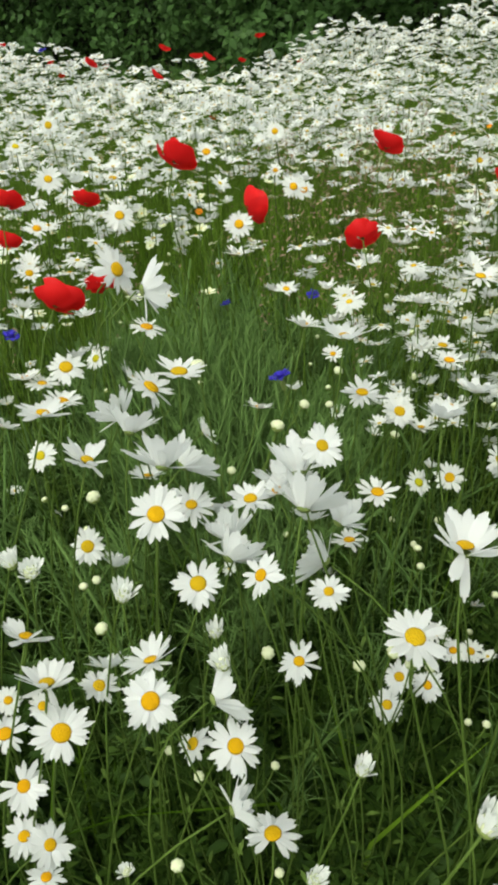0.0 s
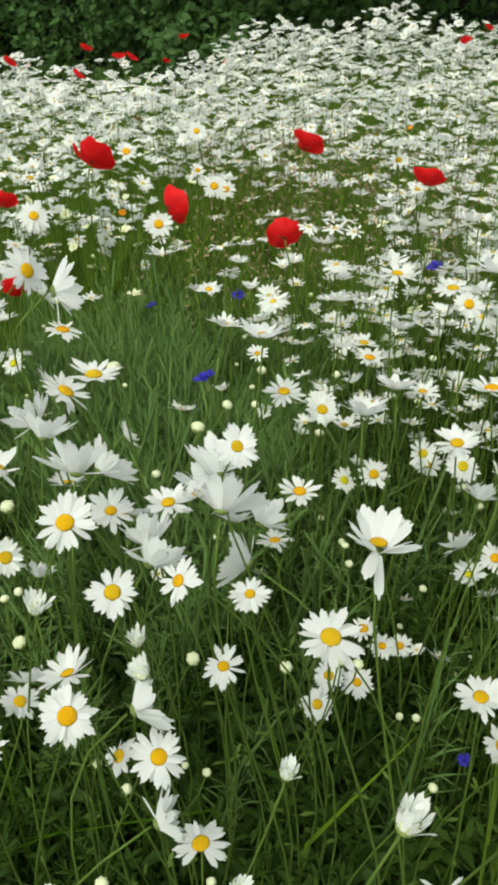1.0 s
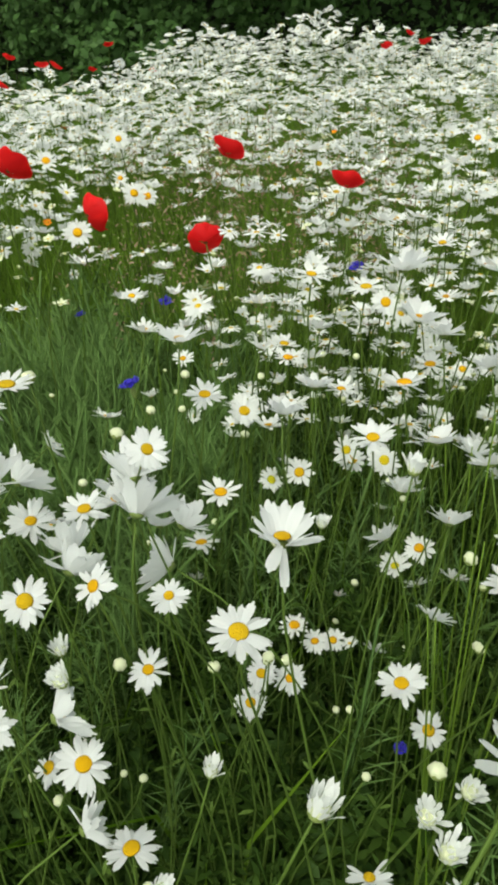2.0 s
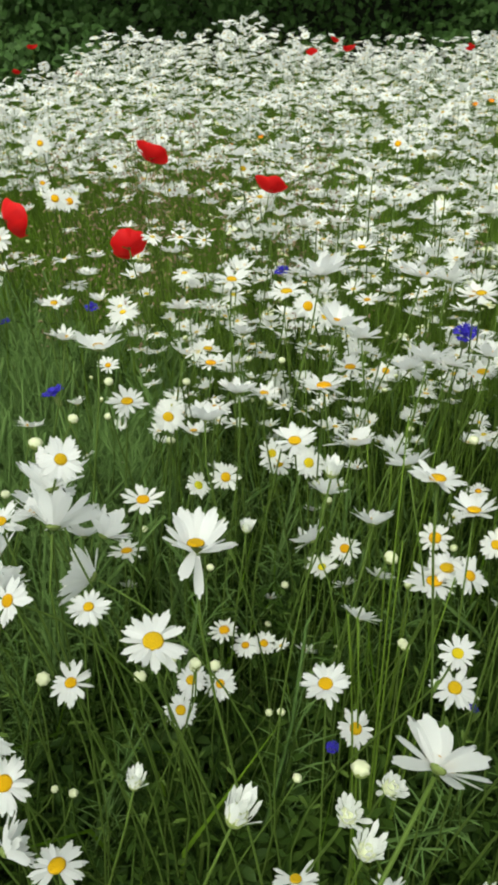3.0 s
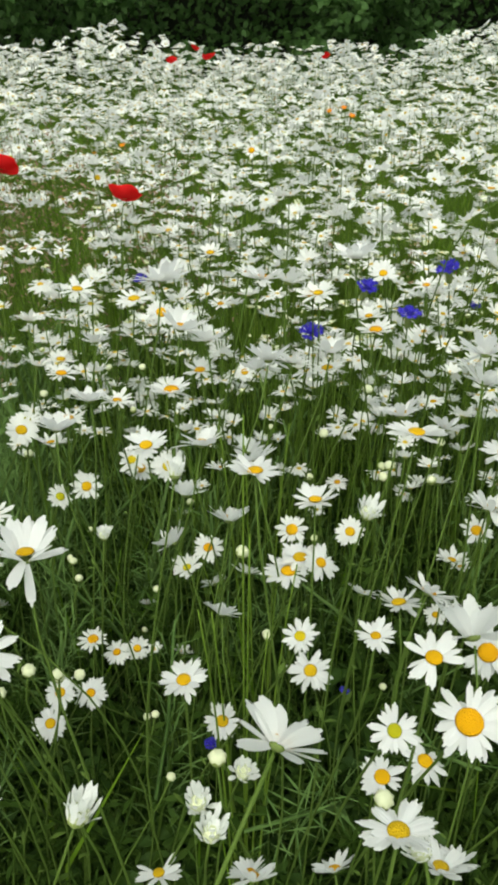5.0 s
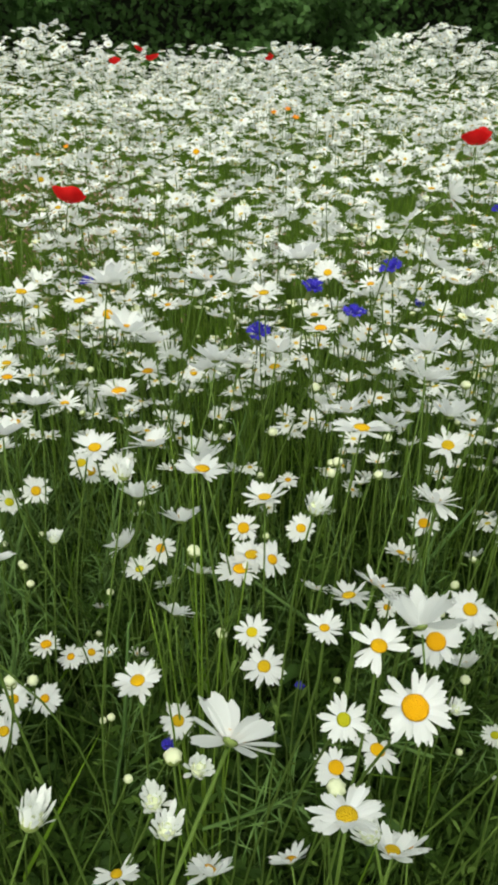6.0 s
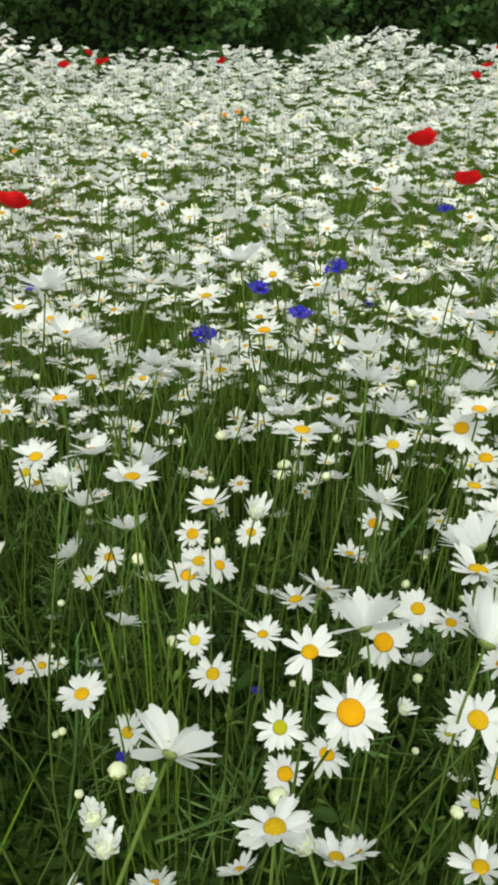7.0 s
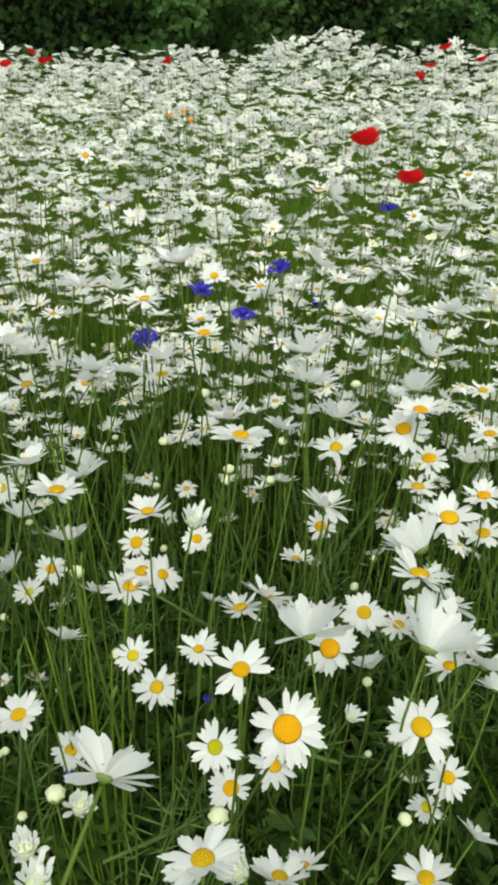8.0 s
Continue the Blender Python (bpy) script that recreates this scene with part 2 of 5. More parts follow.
def stalk(head, n, lean, r0, r1, rnd, mat=None, spread=0.05, foot=None):
    """A curved stem from the ground to the underside of a head, as a mesh in world metres about its base."""
    head, n = Vector(head), Vector(n).normalized()
    base = Vector((head.x - n.x * lean + rnd.uniform(-spread, spread), head.y - n.y * lean + rnd.uniform(-spread, spread) + 0.03, 0.0))
    if foot:
        base = Vector((head.x + foot[0], head.y + foot[1], 0.0))
    down = Vector((n.x, n.y, max(n.z, 0.25))).normalized()
    bow = Vector((rnd.uniform(-0.19, 0.19), rnd.uniform(-0.09, 0.09), 0))
    line = bezier(base, base + bow + Vector((0, 0, head.z * 0.5)), head - down * (0.10 + 0.25 * lean), head, 9)
    line = [p - base for p in line]
    v, f = tube(line, [r0 + (r1 - r0) * i / 9 for i in range(10)])
    me = mesh_of("stem", v, f, [mat or M_STEM])
    STEM_LEAVES[me.name] = []
    for k in range(rnd.randint(2, 4)):
        i = rnd.randint(1, 6)
        STEM_LEAVES[me.name].append(Matrix.Translation(line[i]) @ Matrix.Rotation(rnd.uniform(0, 6.28), 4, "Z") @ Matrix.Rotation(-rnd.uniform(0.3, 1.1), 4, "Y") @ Matrix.Scale(rnd.uniform(0.009, 0.024) * (1.2 - 0.09 * i), 4))
    return base, me


def daisy(x, y, z, size, n, cup=0.1, shed=0.0, young=False, hanging=False, foot=None):
    """An ox-eye daisy: stem, calyx, disc and ray florets."""
    rnd = random.Random(int(x * 7919 + y * 104729 + z * 1299709))
    head = Vector((x, y, z))
    nn = Vector(n).normalized()
    thick = 0.0019 if foot else 0.0011
    base, stem = stalk(head - nn * size * 0.10, nn, 0.08, thick, thick * 0.8, rnd, spread=0.06, foot=foot)
    root = new("daisy")
    root.location = base
    if hanging:
        label = "white ox-eye daisy with one petal hanging from its raised crown"
    elif shed > 0.14:
        label = "white ox-eye daisy with some of its petals gone"
    elif cup > 0.38:
        label = "white ox-eye daisy with petals raised in a cup"
    elif young:
        label = "white ox-eye daisy with a young greenish yellow disc"
    elif size > 0.053:
        label = "large white ox-eye daisy with a yellow disc on a green stem"
    elif size < 0.036:
        label = "small white ox-eye daisy low among the grass"
    else:
        label = "white ox-eye daisy with a yellow disc on a thin green stem"
    tagged(root, label, "daisy", "daisies in the meadow")
    put_stem(stem, root)
    frame_m = facing(nn, 0.0, head - base, size)
    piece("calyx", CALYX, root, frame_m @ Matrix.Translation((0, 0, -0.012)) @ Matrix.Scale(0.8, 4))
    disc = DISC_GREEN if young else DISC_YOUNG if size < 0.038 or rnd.random() < 0.3 else DISC
    raised = max(cup - 0.2, 0.0)
    piece("disc", disc, root, frame_m @ Matrix.Translation((0, 0, 0.012 + 0.10 * raised)) @ Matrix.Scale(rnd.uniform(0.82, 1.02) * (1 - 0.7 * raised), 4))
    near = math.hypot(x - 0.12, y) < 0.60 or (size > 0.046 and math.hypot(x - 0.12, y) < 0.80)
    if near:
        warp, warp_at = 0.05 if foot else rnd.uniform(0.05, 0.34), rnd.uniform(0, 6.28)
        broad = foot or (size > 0.036 and cup > 0.44 and not hanging)
        count = rnd.randint(13, 15) if foot else rnd.randint(19, 23) if broad else rnd.randint(20, 26)
        wide = 1.8 if foot else 1.34 if broad else 1.25 if hanging or cup > 0.5 else 1.06
        missing = {rnd.randrange(count) for _ in range(rnd.choice((0, 0, 1, 2)))}
        for k in range(count):
            a = 2 * math.pi * (k + rnd.uniform(-0.32, 0.32)) / count
            turned = abs((a + math.pi) % (2 * math.pi) - math.pi) / math.pi
            if turned > 1 - shed or k in missing:
                continue
            L = 0.44 * rnd.uniform(0.86 if foot else 0.74, 1.08)
            bent = rnd.gauss(0, 0.08 if foot else 0.15) + (rnd.uniform(0.3, 0.9) if rnd.random() < 0.07 else 0.0)
            m = frame_m @ Matrix.Rotation(a, 4, "Z") @ Matrix.Translation((0.07, 0, 0.006 * (k % 2) - 0.012)) @ Matrix.Rotation(-cup - warp * math.cos(a - warp_at) + bent, 4, "Y") @ Matrix.Rotation(rnd.gauss(0, 0.2), 4, "X") @ Matrix.Diagonal((L, L * wide * rnd.uniform(0.92, 1.18), L, 1))
            piece("petal", PETALS[rnd.randrange(8)], root, m)
        if hanging:
            m = frame_m @ Matrix.Rotation(math.pi, 4, "Z") @ Matrix.Translation((0.10, 0, -0.03)) @ Matrix.Rotation(1.25, 4, "Y") @ Matrix.Diagonal((0.46, 0.40, 0.46, 1))
            piece("petal", PETALS[1], root, m)
    else:
        lift = min(max(int((cup + 0.12) / 0.09), 0), 7)
        piece("petals", RINGS[2 * lift + rnd.randrange(2)], root, frame_m @ Matrix.Rotation(rnd.uniform(0, 6.28), 4, "Z"))
    return root


def bud_meshes():
    v, f = dome(0.44, 0.44, 5, 18, 0.35)
    fold = [1 + 0.12 * math.sin(7 * math.atan2(b, a) + 5 * c) for a, b, c in v]
    top = mesh_of("crown", [(a * k, b * k, c * (0.78 + 0.4 * math.hypot(a, b)) - 0.10) for (a, b, c), k in zip(v, fold)], f, [M_CREAM])
    cup = mesh_of("calyx", *[[(a, b, c - 0.12) for a, b, c in dome(0.44, -0.40, 4, 12, 0.25)[0]], dome(0.44, -0.40, 4, 12, 0.25)[1]], [M_CALYX])
    vs, fs = [], []
    r = random.Random(4)
    for k in range(36):
        pv, pf = petal_grid(0.24, r.uniform(-0.05, 0.15), 0.08, 0.05, 5, 3)
        m = Matrix.Rotation(2 * math.pi * k / 36 + r.uniform(-0.1, 0.1), 4, "Z") @ Matrix.Translation((0.36 - 0.12 * (k % 3), 0, -0.02)) @ Matrix.Rotation(-1.22 - 0.14 * (k % 3) + r.uniform(-0.2, 0.2), 4, "Y") @ Matrix.Scale(r.uniform(0.6, 1.0), 4)
        o = len(vs)
        vs += [tuple(m @ Vector(p)) for p in pv]
        fs += [tuple(i + o for i in q) for q in pf]
    return top, cup, mesh_of("petals", vs, fs, [M_PETALS])


BUD_TOP, BUD_CUP, BUD_TUFT = bud_meshes()


def bud(x, y, z, size, opening=False):
    """A daisy bud, closed and round or opening into a tuft."""
    rnd = random.Random(int(x * 5003 + y * 70001 + z * 900001))
    n = Vector((rnd.uniform(-0.45, 0.45), rnd.uniform(-0.5, 0.2), 1)).normalized()
    head = Vector((x, y, z))
    base, stem = stalk(head - n * size * 0.4, n, 0.05, 0.0012, 0.0009, rnd)
    root = new("daisy_bud")
    root.location = base
    tagged(root, "half-open white daisy bud in a green cup" if opening else "closed cream-green daisy bud on a thin stem", "flower bud", "daisy buds in the meadow")
    put_stem(stem, root)
    m = facing(n, 0, head - base, size)
    piece("calyx", BUD_CUP, root, m @ Matrix.Scale(0.72 if opening else 1.0, 4))
    if opening:
        piece("petals", BUD_TUFT, root, m @ Matrix.Rotation(rnd.uniform(0, 6), 4, "Z"))
        piece("crown", BUD_TOP, root, m @ Matrix.Translation((0, 0, 0.12)) @ Matrix.Scale(0.8, 4))
    else:
        piece("crown", BUD_TOP, root, m)
    return root


def poppy_petal(seed, reach, wide):
    """One crinkled petal of a cup, unit radius."""
    r = random.Random(seed)
    nu, nv = 9, 11
    ph = [r.uniform(0, 6.28) for _ in range(4)]
    v = []
    for i in range(nu):
        u = i / (nu - 1)
        polar = 0.10 + reach * u
        for j in range(nv):
            s = j / (nv - 1) * 2 - 1
            az = s * wide * (0.55 + 0.45 * math.sin(u * math.pi * 0.5))
            rim = 1 - 0.13 * s * s * u + 0.06 * math.sin(5 * s + ph[0]) * u
            rad = 1 + 0.10 * math.sin(4 * s + ph[1]) * u * u + 0.05 * math.sin(9 * s * u + ph[2]) + 0.12 * u * u
            p = polar * rim
            v.append((rad * math.sin(p) * math.cos(az), rad * math.sin(p) * math.sin(az), 0.76 * (1 - math.cos(p))))
    return mesh_of("petal", v, grid_faces(nu, nv), [M_POPPY])


POPPY = [poppy_petal(s, 1.22 + 0.10 * (s % 3), 1.32) for s in range(5)]
POD = mesh_of("seed_pod", *dome(0.22, 0.35, 3, 10, 0.3), [M_CALYX])


def poppy(x, y, z, size, tilt=None):
    """A field poppy: hairy thin stem, four petals in a cup round the seed pod."""
    rnd = random.Random(int(x * 3001 + y * 50021 + z * 800011))
    n = Vector(tilt) if tilt else Vector((rnd.uniform(-0.3, 0.7), rnd.uniform(0.2, 0.6), 0.9))
    n.normalize()
    head = Vector((x, y, z))
    base, stem = stalk(head - n * size * 0.38, n, 0.05, 0.0014, 0.001, rnd, spread=0.07)
    root = new("poppy")
    root.location = base
    tagged(root, "red field poppy with crinkled petals above the daisies" if size > 0.045 else "small dark red poppy half hidden in the daisies", "poppy", "poppies in the meadow")
    put_stem(stem, root)
    m = facing(n, rnd.uniform(0, 6.28), head - base - n * size * 0.30, size * 0.43)
    piece("seed_pod", POD, root, m @ Matrix.Translation((0, 0, 0.16)))
    for k in range(4):
        s = 1.0 if k % 2 else 0.93
        piece("petal", POPPY[rnd.randrange(5)], root, m @ Matrix.Rotation(k * math.pi / 2 + rnd.uniform(-0.25, 0.25), 4, "Z") @ Matrix.Rotation(rnd.uniform(-0.25, 0.15), 4, "Y") @ Matrix.Scale(s, 4))
    return root


def floret_mesh():
    """A trumpet floret of a cornflower with a toothed rim."""
    v, f = [], []
    for u, half, z in ((0, 0.03, 0), (0.45, 0.06, 0.05), (0.75, 0.17, 0.06), (0.9, 0.25, 0.02)):
        v += [(u, -half, z + half * 0.6), (u, 0, z - half * 0.5), (u, half, z + half * 0.6)]
    f += grid_faces(4, 3)
    tip = len(v)
    v += [(1.08, -0.27, 0.1), (1.15, 0.0, 0.0), (1.08, 0.27, 0.1), (0.93, -0.12, 0.02), (0.93, 0.12, 0.02)]
    f += [(9, tip + 3, tip), (10, tip + 1, tip + 3), (10, tip + 4, tip + 1), (11, tip + 2, tip + 4), (9, 10, tip + 3), (10, 11, tip + 4)]
    return mesh_of("floret", v, f, [M_BLUE])


FLORET = floret_mesh()
SCALES = mesh_of("calyx", *dome(0.15, 0.26, 4, 10, 1.1), [M_SEPAL])


def cornflower(x, y, z, size):
    rnd = random.Random(int(x * 4001 + y * 60013 + z * 700001))
    n = Vector((rnd.uniform(-0.3, 0.3), rnd.uniform(-0.4, 0.1), 1)).normalized()
    head = Vector((x, y, z))
    base, stem = stalk(head - n * size * 0.3, n, 0.04, 0.0013, 0.001, rnd)
    root = tagged(new("cornflower"), "deep blue cornflower with fringed florets on a thin stem", "cornflower", "cornflowers in the meadow")
    root.location = base
    put_stem(stem, root)
    m = facing(n, 0, head - base, size)
    piece("calyx", SCALES, root, m @ Matrix.Translation((0, 0, -0.28)))
    for k in range(20):
        ring = k % 2
        L = (0.5, 0.36)[ring] * rnd.uniform(0.85, 1.1)
        piece("floret", FLORET, root, m @ Matrix.Rotation(math.pi * 2 * k / 20 + rnd.uniform(-0.1, 0.1), 4, "Z") @ Matrix.Rotation(-(0.35, 0.95)[ring] + rnd.uniform(-0.2, 0.2), 4, "Y") @ Matrix.Scale(L, 4))
    return root


MARI = [mesh_of("petals", *ring_mesh("petals", 19, None, 4, 3, 0.36, 0.3 + 0.2 * k, 40 + k), [M_ORANGE]) for k in range(3)]


def marigold(x, y, z, size):
    rnd = random.Random(int(x * 4001 + y * 60013))
    n = Vector((rnd.uniform(-0.3, 0.3), -0.5, 1)).normalized()
    head = Vector((x, y, z))
    base, stem = stalk(head - n * size * 0.1, n, 0.04, 0.0014, 0.001, rnd)
    root = tagged(new("marigold"), "small orange marigold standing among white daisies", "marigold", "marigolds in the meadow")
    root.location = base
    m = facing(n, 0, head - base, size)
    put_stem(stem, root)
    piece("disc", DISC, root, m)
    piece("calyx", CALYX, root, m @ Matrix.Translation((0, 0, -0.012)))
    piece("petals", MARI[rnd.randrange(3)], root, m)
    return root


# ---------------------------------------------------------------- ground and hedge
def ground():
    v, f = [], []
    ring = [0, 1, 2, 3, 4, 6, 8, 12, 20, 60, 300, 2500]
    for r in ring[1:]:
        for s in range(36):
            a = 2 * math.pi * s / 36
            bump = 0.012 * noise.noise((r * math.cos(a), r * math.sin(a), 0)) if r < 20 else 0
            v.append((2 + r * math.cos(a), 3 + r * math.sin(a), bump))
    v.append((2, 3, 0))
    for k in range(len(ring) - 2):
        for s in range(36):
            a, b = k * 36 + s, k * 36 + (s + 1) % 36
            f.append((a, a + 36, b + 36, b))
    for s in range(36):
        f.append((len(v) - 1, s, (s + 1) % 36))
    tagged(new("ground", mesh_of("ground", v, f, [M_SOIL])), "dark meadow soil under grass", "ground", kind="structure")


ground()

BACK = radians(20)
AWAY, ALONG = np.array([math.sin(BACK), math.cos(BACK)]), np.array([math.cos(BACK), -math.sin(BACK)])
EDGE = 5.7


def stamp(verts, tris, place, turn):
    """Many copies of one small form: place is (N,3), turn (N,3,3) with the scale in it."""
    v = np.einsum("nij,vj->nvi", turn, verts) + place[:, None]
    f = tris[None] + (np.arange(len(place)) * len(verts))[:, None, None]
    return v.reshape(-1, 3), f.reshape(-1, 3)


def frames_for(normals, spin, size):
    z = normals / np.linalg.norm(normals, axis=1)[:, None]
    ref = np.where(np.abs(z[:, 2:3]) < 0.95, np.array([[0, 0, 1.0]]), np.array([[0, 1.0, 0]]))
    x = ref - z * (ref * z).sum(1)[:, None]
    x /= np.linalg.norm(x, axis=1)[:, None]
    y = np.cross(z, x)
    c, s = np.cos(spin)[:, None], np.sin(spin)[:, None]
    return np.stack([x * c + y * s, y * c - x * s, z], 2) * np.asarray(size)[:, None, None]


def gather(name, lots, mats, label, category, parent=None):
    """Joins lots of (verts, tris, material index) into one object."""
    vs, fs, ix, o = [], [], [], 0
    for v, f, k in lots:
        vs.append(v)
        fs.append(f + o)
        ix.append(np.full(len(f), k))
        o += len(v)
    ob = new(name, mesh_of(name, np.concatenate(vs), np.concatenate(fs), mats, np.concatenate(ix)))
    if parent:
        ob.parent = parent
        return tagged(ob, label, kind="stuff")
    return tagged(ob, label, category, kind="stuff")


LEAF_V = np.array([(0, 0, 0), (0.35, -0.28, 0.05), (0.35, 0.28, 0.05), (0.75, -0.2, 0.02), (0.75, 0.2, 0.02), (1.0, 0, -0.08), (0.35, 0, -0.03), (0.75, 0, -0.05)], float)
LEAF_F = np.array([(0, 1, 6), (0, 6, 2), (1, 3, 7), (1, 7, 6), (6, 7, 4), (6, 4, 2), (3, 5, 7), (7, 5, 4)])


def hedge():
    root = tagged(new("hedge"), "dense dark green hedge along the far edge of the meadow", "hedge")
    c = AWAY * 7.2
    root.location = (c[0], c[1], 0)
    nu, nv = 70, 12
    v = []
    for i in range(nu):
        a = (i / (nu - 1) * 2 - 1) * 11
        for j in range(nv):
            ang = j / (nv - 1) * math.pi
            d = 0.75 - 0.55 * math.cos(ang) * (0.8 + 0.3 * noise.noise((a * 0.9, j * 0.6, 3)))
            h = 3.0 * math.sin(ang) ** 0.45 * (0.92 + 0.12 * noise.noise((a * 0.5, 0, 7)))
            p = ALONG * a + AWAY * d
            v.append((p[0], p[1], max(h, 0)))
    # a plain dark sheet standing in for the shade behind the leaves
    piece("core", mesh_of("core", v, grid_faces(nu, nv), [M_HEDGE_SHADE]), root)
    n = 92000
    a = rng.uniform(-9.5, 9.5, n)
    h = np.concatenate([rng.uniform(0.3, 1.7, n * 3 // 4), rng.uniform(1.7, 3.0, n - n * 3 // 4)])
    lump = np.array([noise.noise((x * 0.9, z * 1.1, 1.5)) + 0.8 * noise.noise((x * 2.6, z * 3.0, 8.5)) + 0.35 * noise.noise((x * 7.0, z * 8.0, 4.5)) for x, z in zip(a, h)])
    d = -0.75 - 0.62 * lump + rng.uniform(0, 0.5, n) ** 1.5
    keep = rng.random(n) < 0.75 + 1.3 * lump
    a, h, d, n = a[keep], h[keep], d[keep], int(keep.sum())
    d += np.clip(h - 2.2, 0, 1) * 0.5
    # an inner layer of leaves behind the outer clumps
    m = 45000
    a, h = np.concatenate([a, rng.uniform(-9.5, 9.5, m)]), np.concatenate([h, rng.uniform(0.2, 2.9, m)])
    d = np.concatenate([d, rng.uniform(-0.25, 0.3, m)])
    n += m
    pos = np.stack([ALONG[0] * a + AWAY[0] * d, ALONG[1] * a + AWAY[1] * d, h], 1)
    nor = np.stack([rng.normal(0, 0.5, n) - AWAY[0] * 0.6, rng.normal(0, 0.5, n) - AWAY[1] * 0.6, rng.normal(0.5, 0.45, n)], 1)
    lv, lf = stamp(np.array([(0, 0, 0), (0.5, -0.3, 0.06), (0.5, 0.3, 0.06), (1, 0, -0.06)]), np.array([(0, 1, 2), (1, 3, 2)]), pos, frames_for(nor, rng.uniform(0, 6.28, n), rng.uniform(0.040, 0.095, n)))
    gather("leaves", [(lv, lf, 0)], [M_HEDGE], "small dark hedge leaves", "", root)


hedge()


# ---------------------------------------------------------------- the meadow's grass and foliage
def polar(n, r0, r1, a0, a1, power=2.0):
    """Points in a sector; the angle runs clockwise from +y."""
    r = (rng.uniform(r0 ** power, r1 ** power, n)) ** (1 / power)
    a = np.radians(rng.uniform(a0, a1, n))
    return np.stack([r * np.sin(a), r * np.cos(a) + 0.0], 1)


def around(n):
    """Points over the whole meadow."""
    a, d = rng.uniform(-7, 7, n), rng.uniform(-3.5, EDGE, n)
    return ALONG[None] * a[:, None] + AWAY[None] * d[:, None]


def bearing(p):
    """Distance and clockwise angle from +y, about the middle of the viewer's path."""
    q = p - np.array([0.12, 0.01])
    return np.hypot(q[:, 0], q[:, 1]), np.degrees(np.arctan2(q[:, 0], q[:, 1]))


def reach(a):
    """How far the daisies go in each direction: they stop short where rough grass runs in."""
    return np.interp(a, (-40, -18, -12, -8, -4, -1, 2, 5, 12, 70), (5.7, 5.5, 5.0, 4.35, 4.05, 4.2, 4.7, 5.2, 5.3, 5.3))


def inside(p):
    r, a = bearing(p)
    edge = p @ AWAY < EDGE - 0.25 + 0.2 * np.sin(p @ ALONG * 2.3) + 0.12 * np.sin(p @ ALONG * 6.1 + 1)
    return edge & (r < reach(a) + 0.15 * np.sin(a * 0.9) + 0.08 * np.sin(a * 2.3 + 1))


def shorter(p):
    """The growth is lower at the meadow's near edge."""
    return 0.62 + 0.38 * np.clip((np.hypot(p[:, 0], p[:, 1]) - 0.5) / 0.5, 0, 1)


def blades(xy, height, width, segs, bend):
    """Tapered curved grass blades, one strip each."""
    n = len(xy)
    az, lean = rng.uniform(0, 6.28, n), rng.uniform(0, 6.28, n)
    u = np.linspace(0, 1, segs + 1)
    out = bend[:, None] * height[:, None] * u[None] ** 2.2
    z = height[:, None] * u[None] * (1 - 0.25 * bend[:, None] * u[None])
    cx = xy[:, :1] + np.cos(lean)[:, None] * out
    cy = xy[:, 1:] + np.sin(lean)[:, None] * out
    w = width[:, None] * 0.5 * (1 - u[None] ** 1.8 * 0.92)
    sx, sy = np.cos(az)[:, None] * w, np.sin(az)[:, None] * w
    v = np.stack([np.stack([cx - sx, cy - sy, z], -1), np.stack([cx + sx, cy + sy, z], -1)], 2).reshape(-1, 3)
    k = np.arange(segs)
    q = np.concatenate([np.stack([2 * k, 2 * k + 1, 2 * k + 3], 1), np.stack([2 * k, 2 * k + 3, 2 * k + 2], 1)])
    f = (q[None] + (np.arange(n) * 2 * (segs + 1))[:, None, None]).reshape(-1, 3)
    return v, f


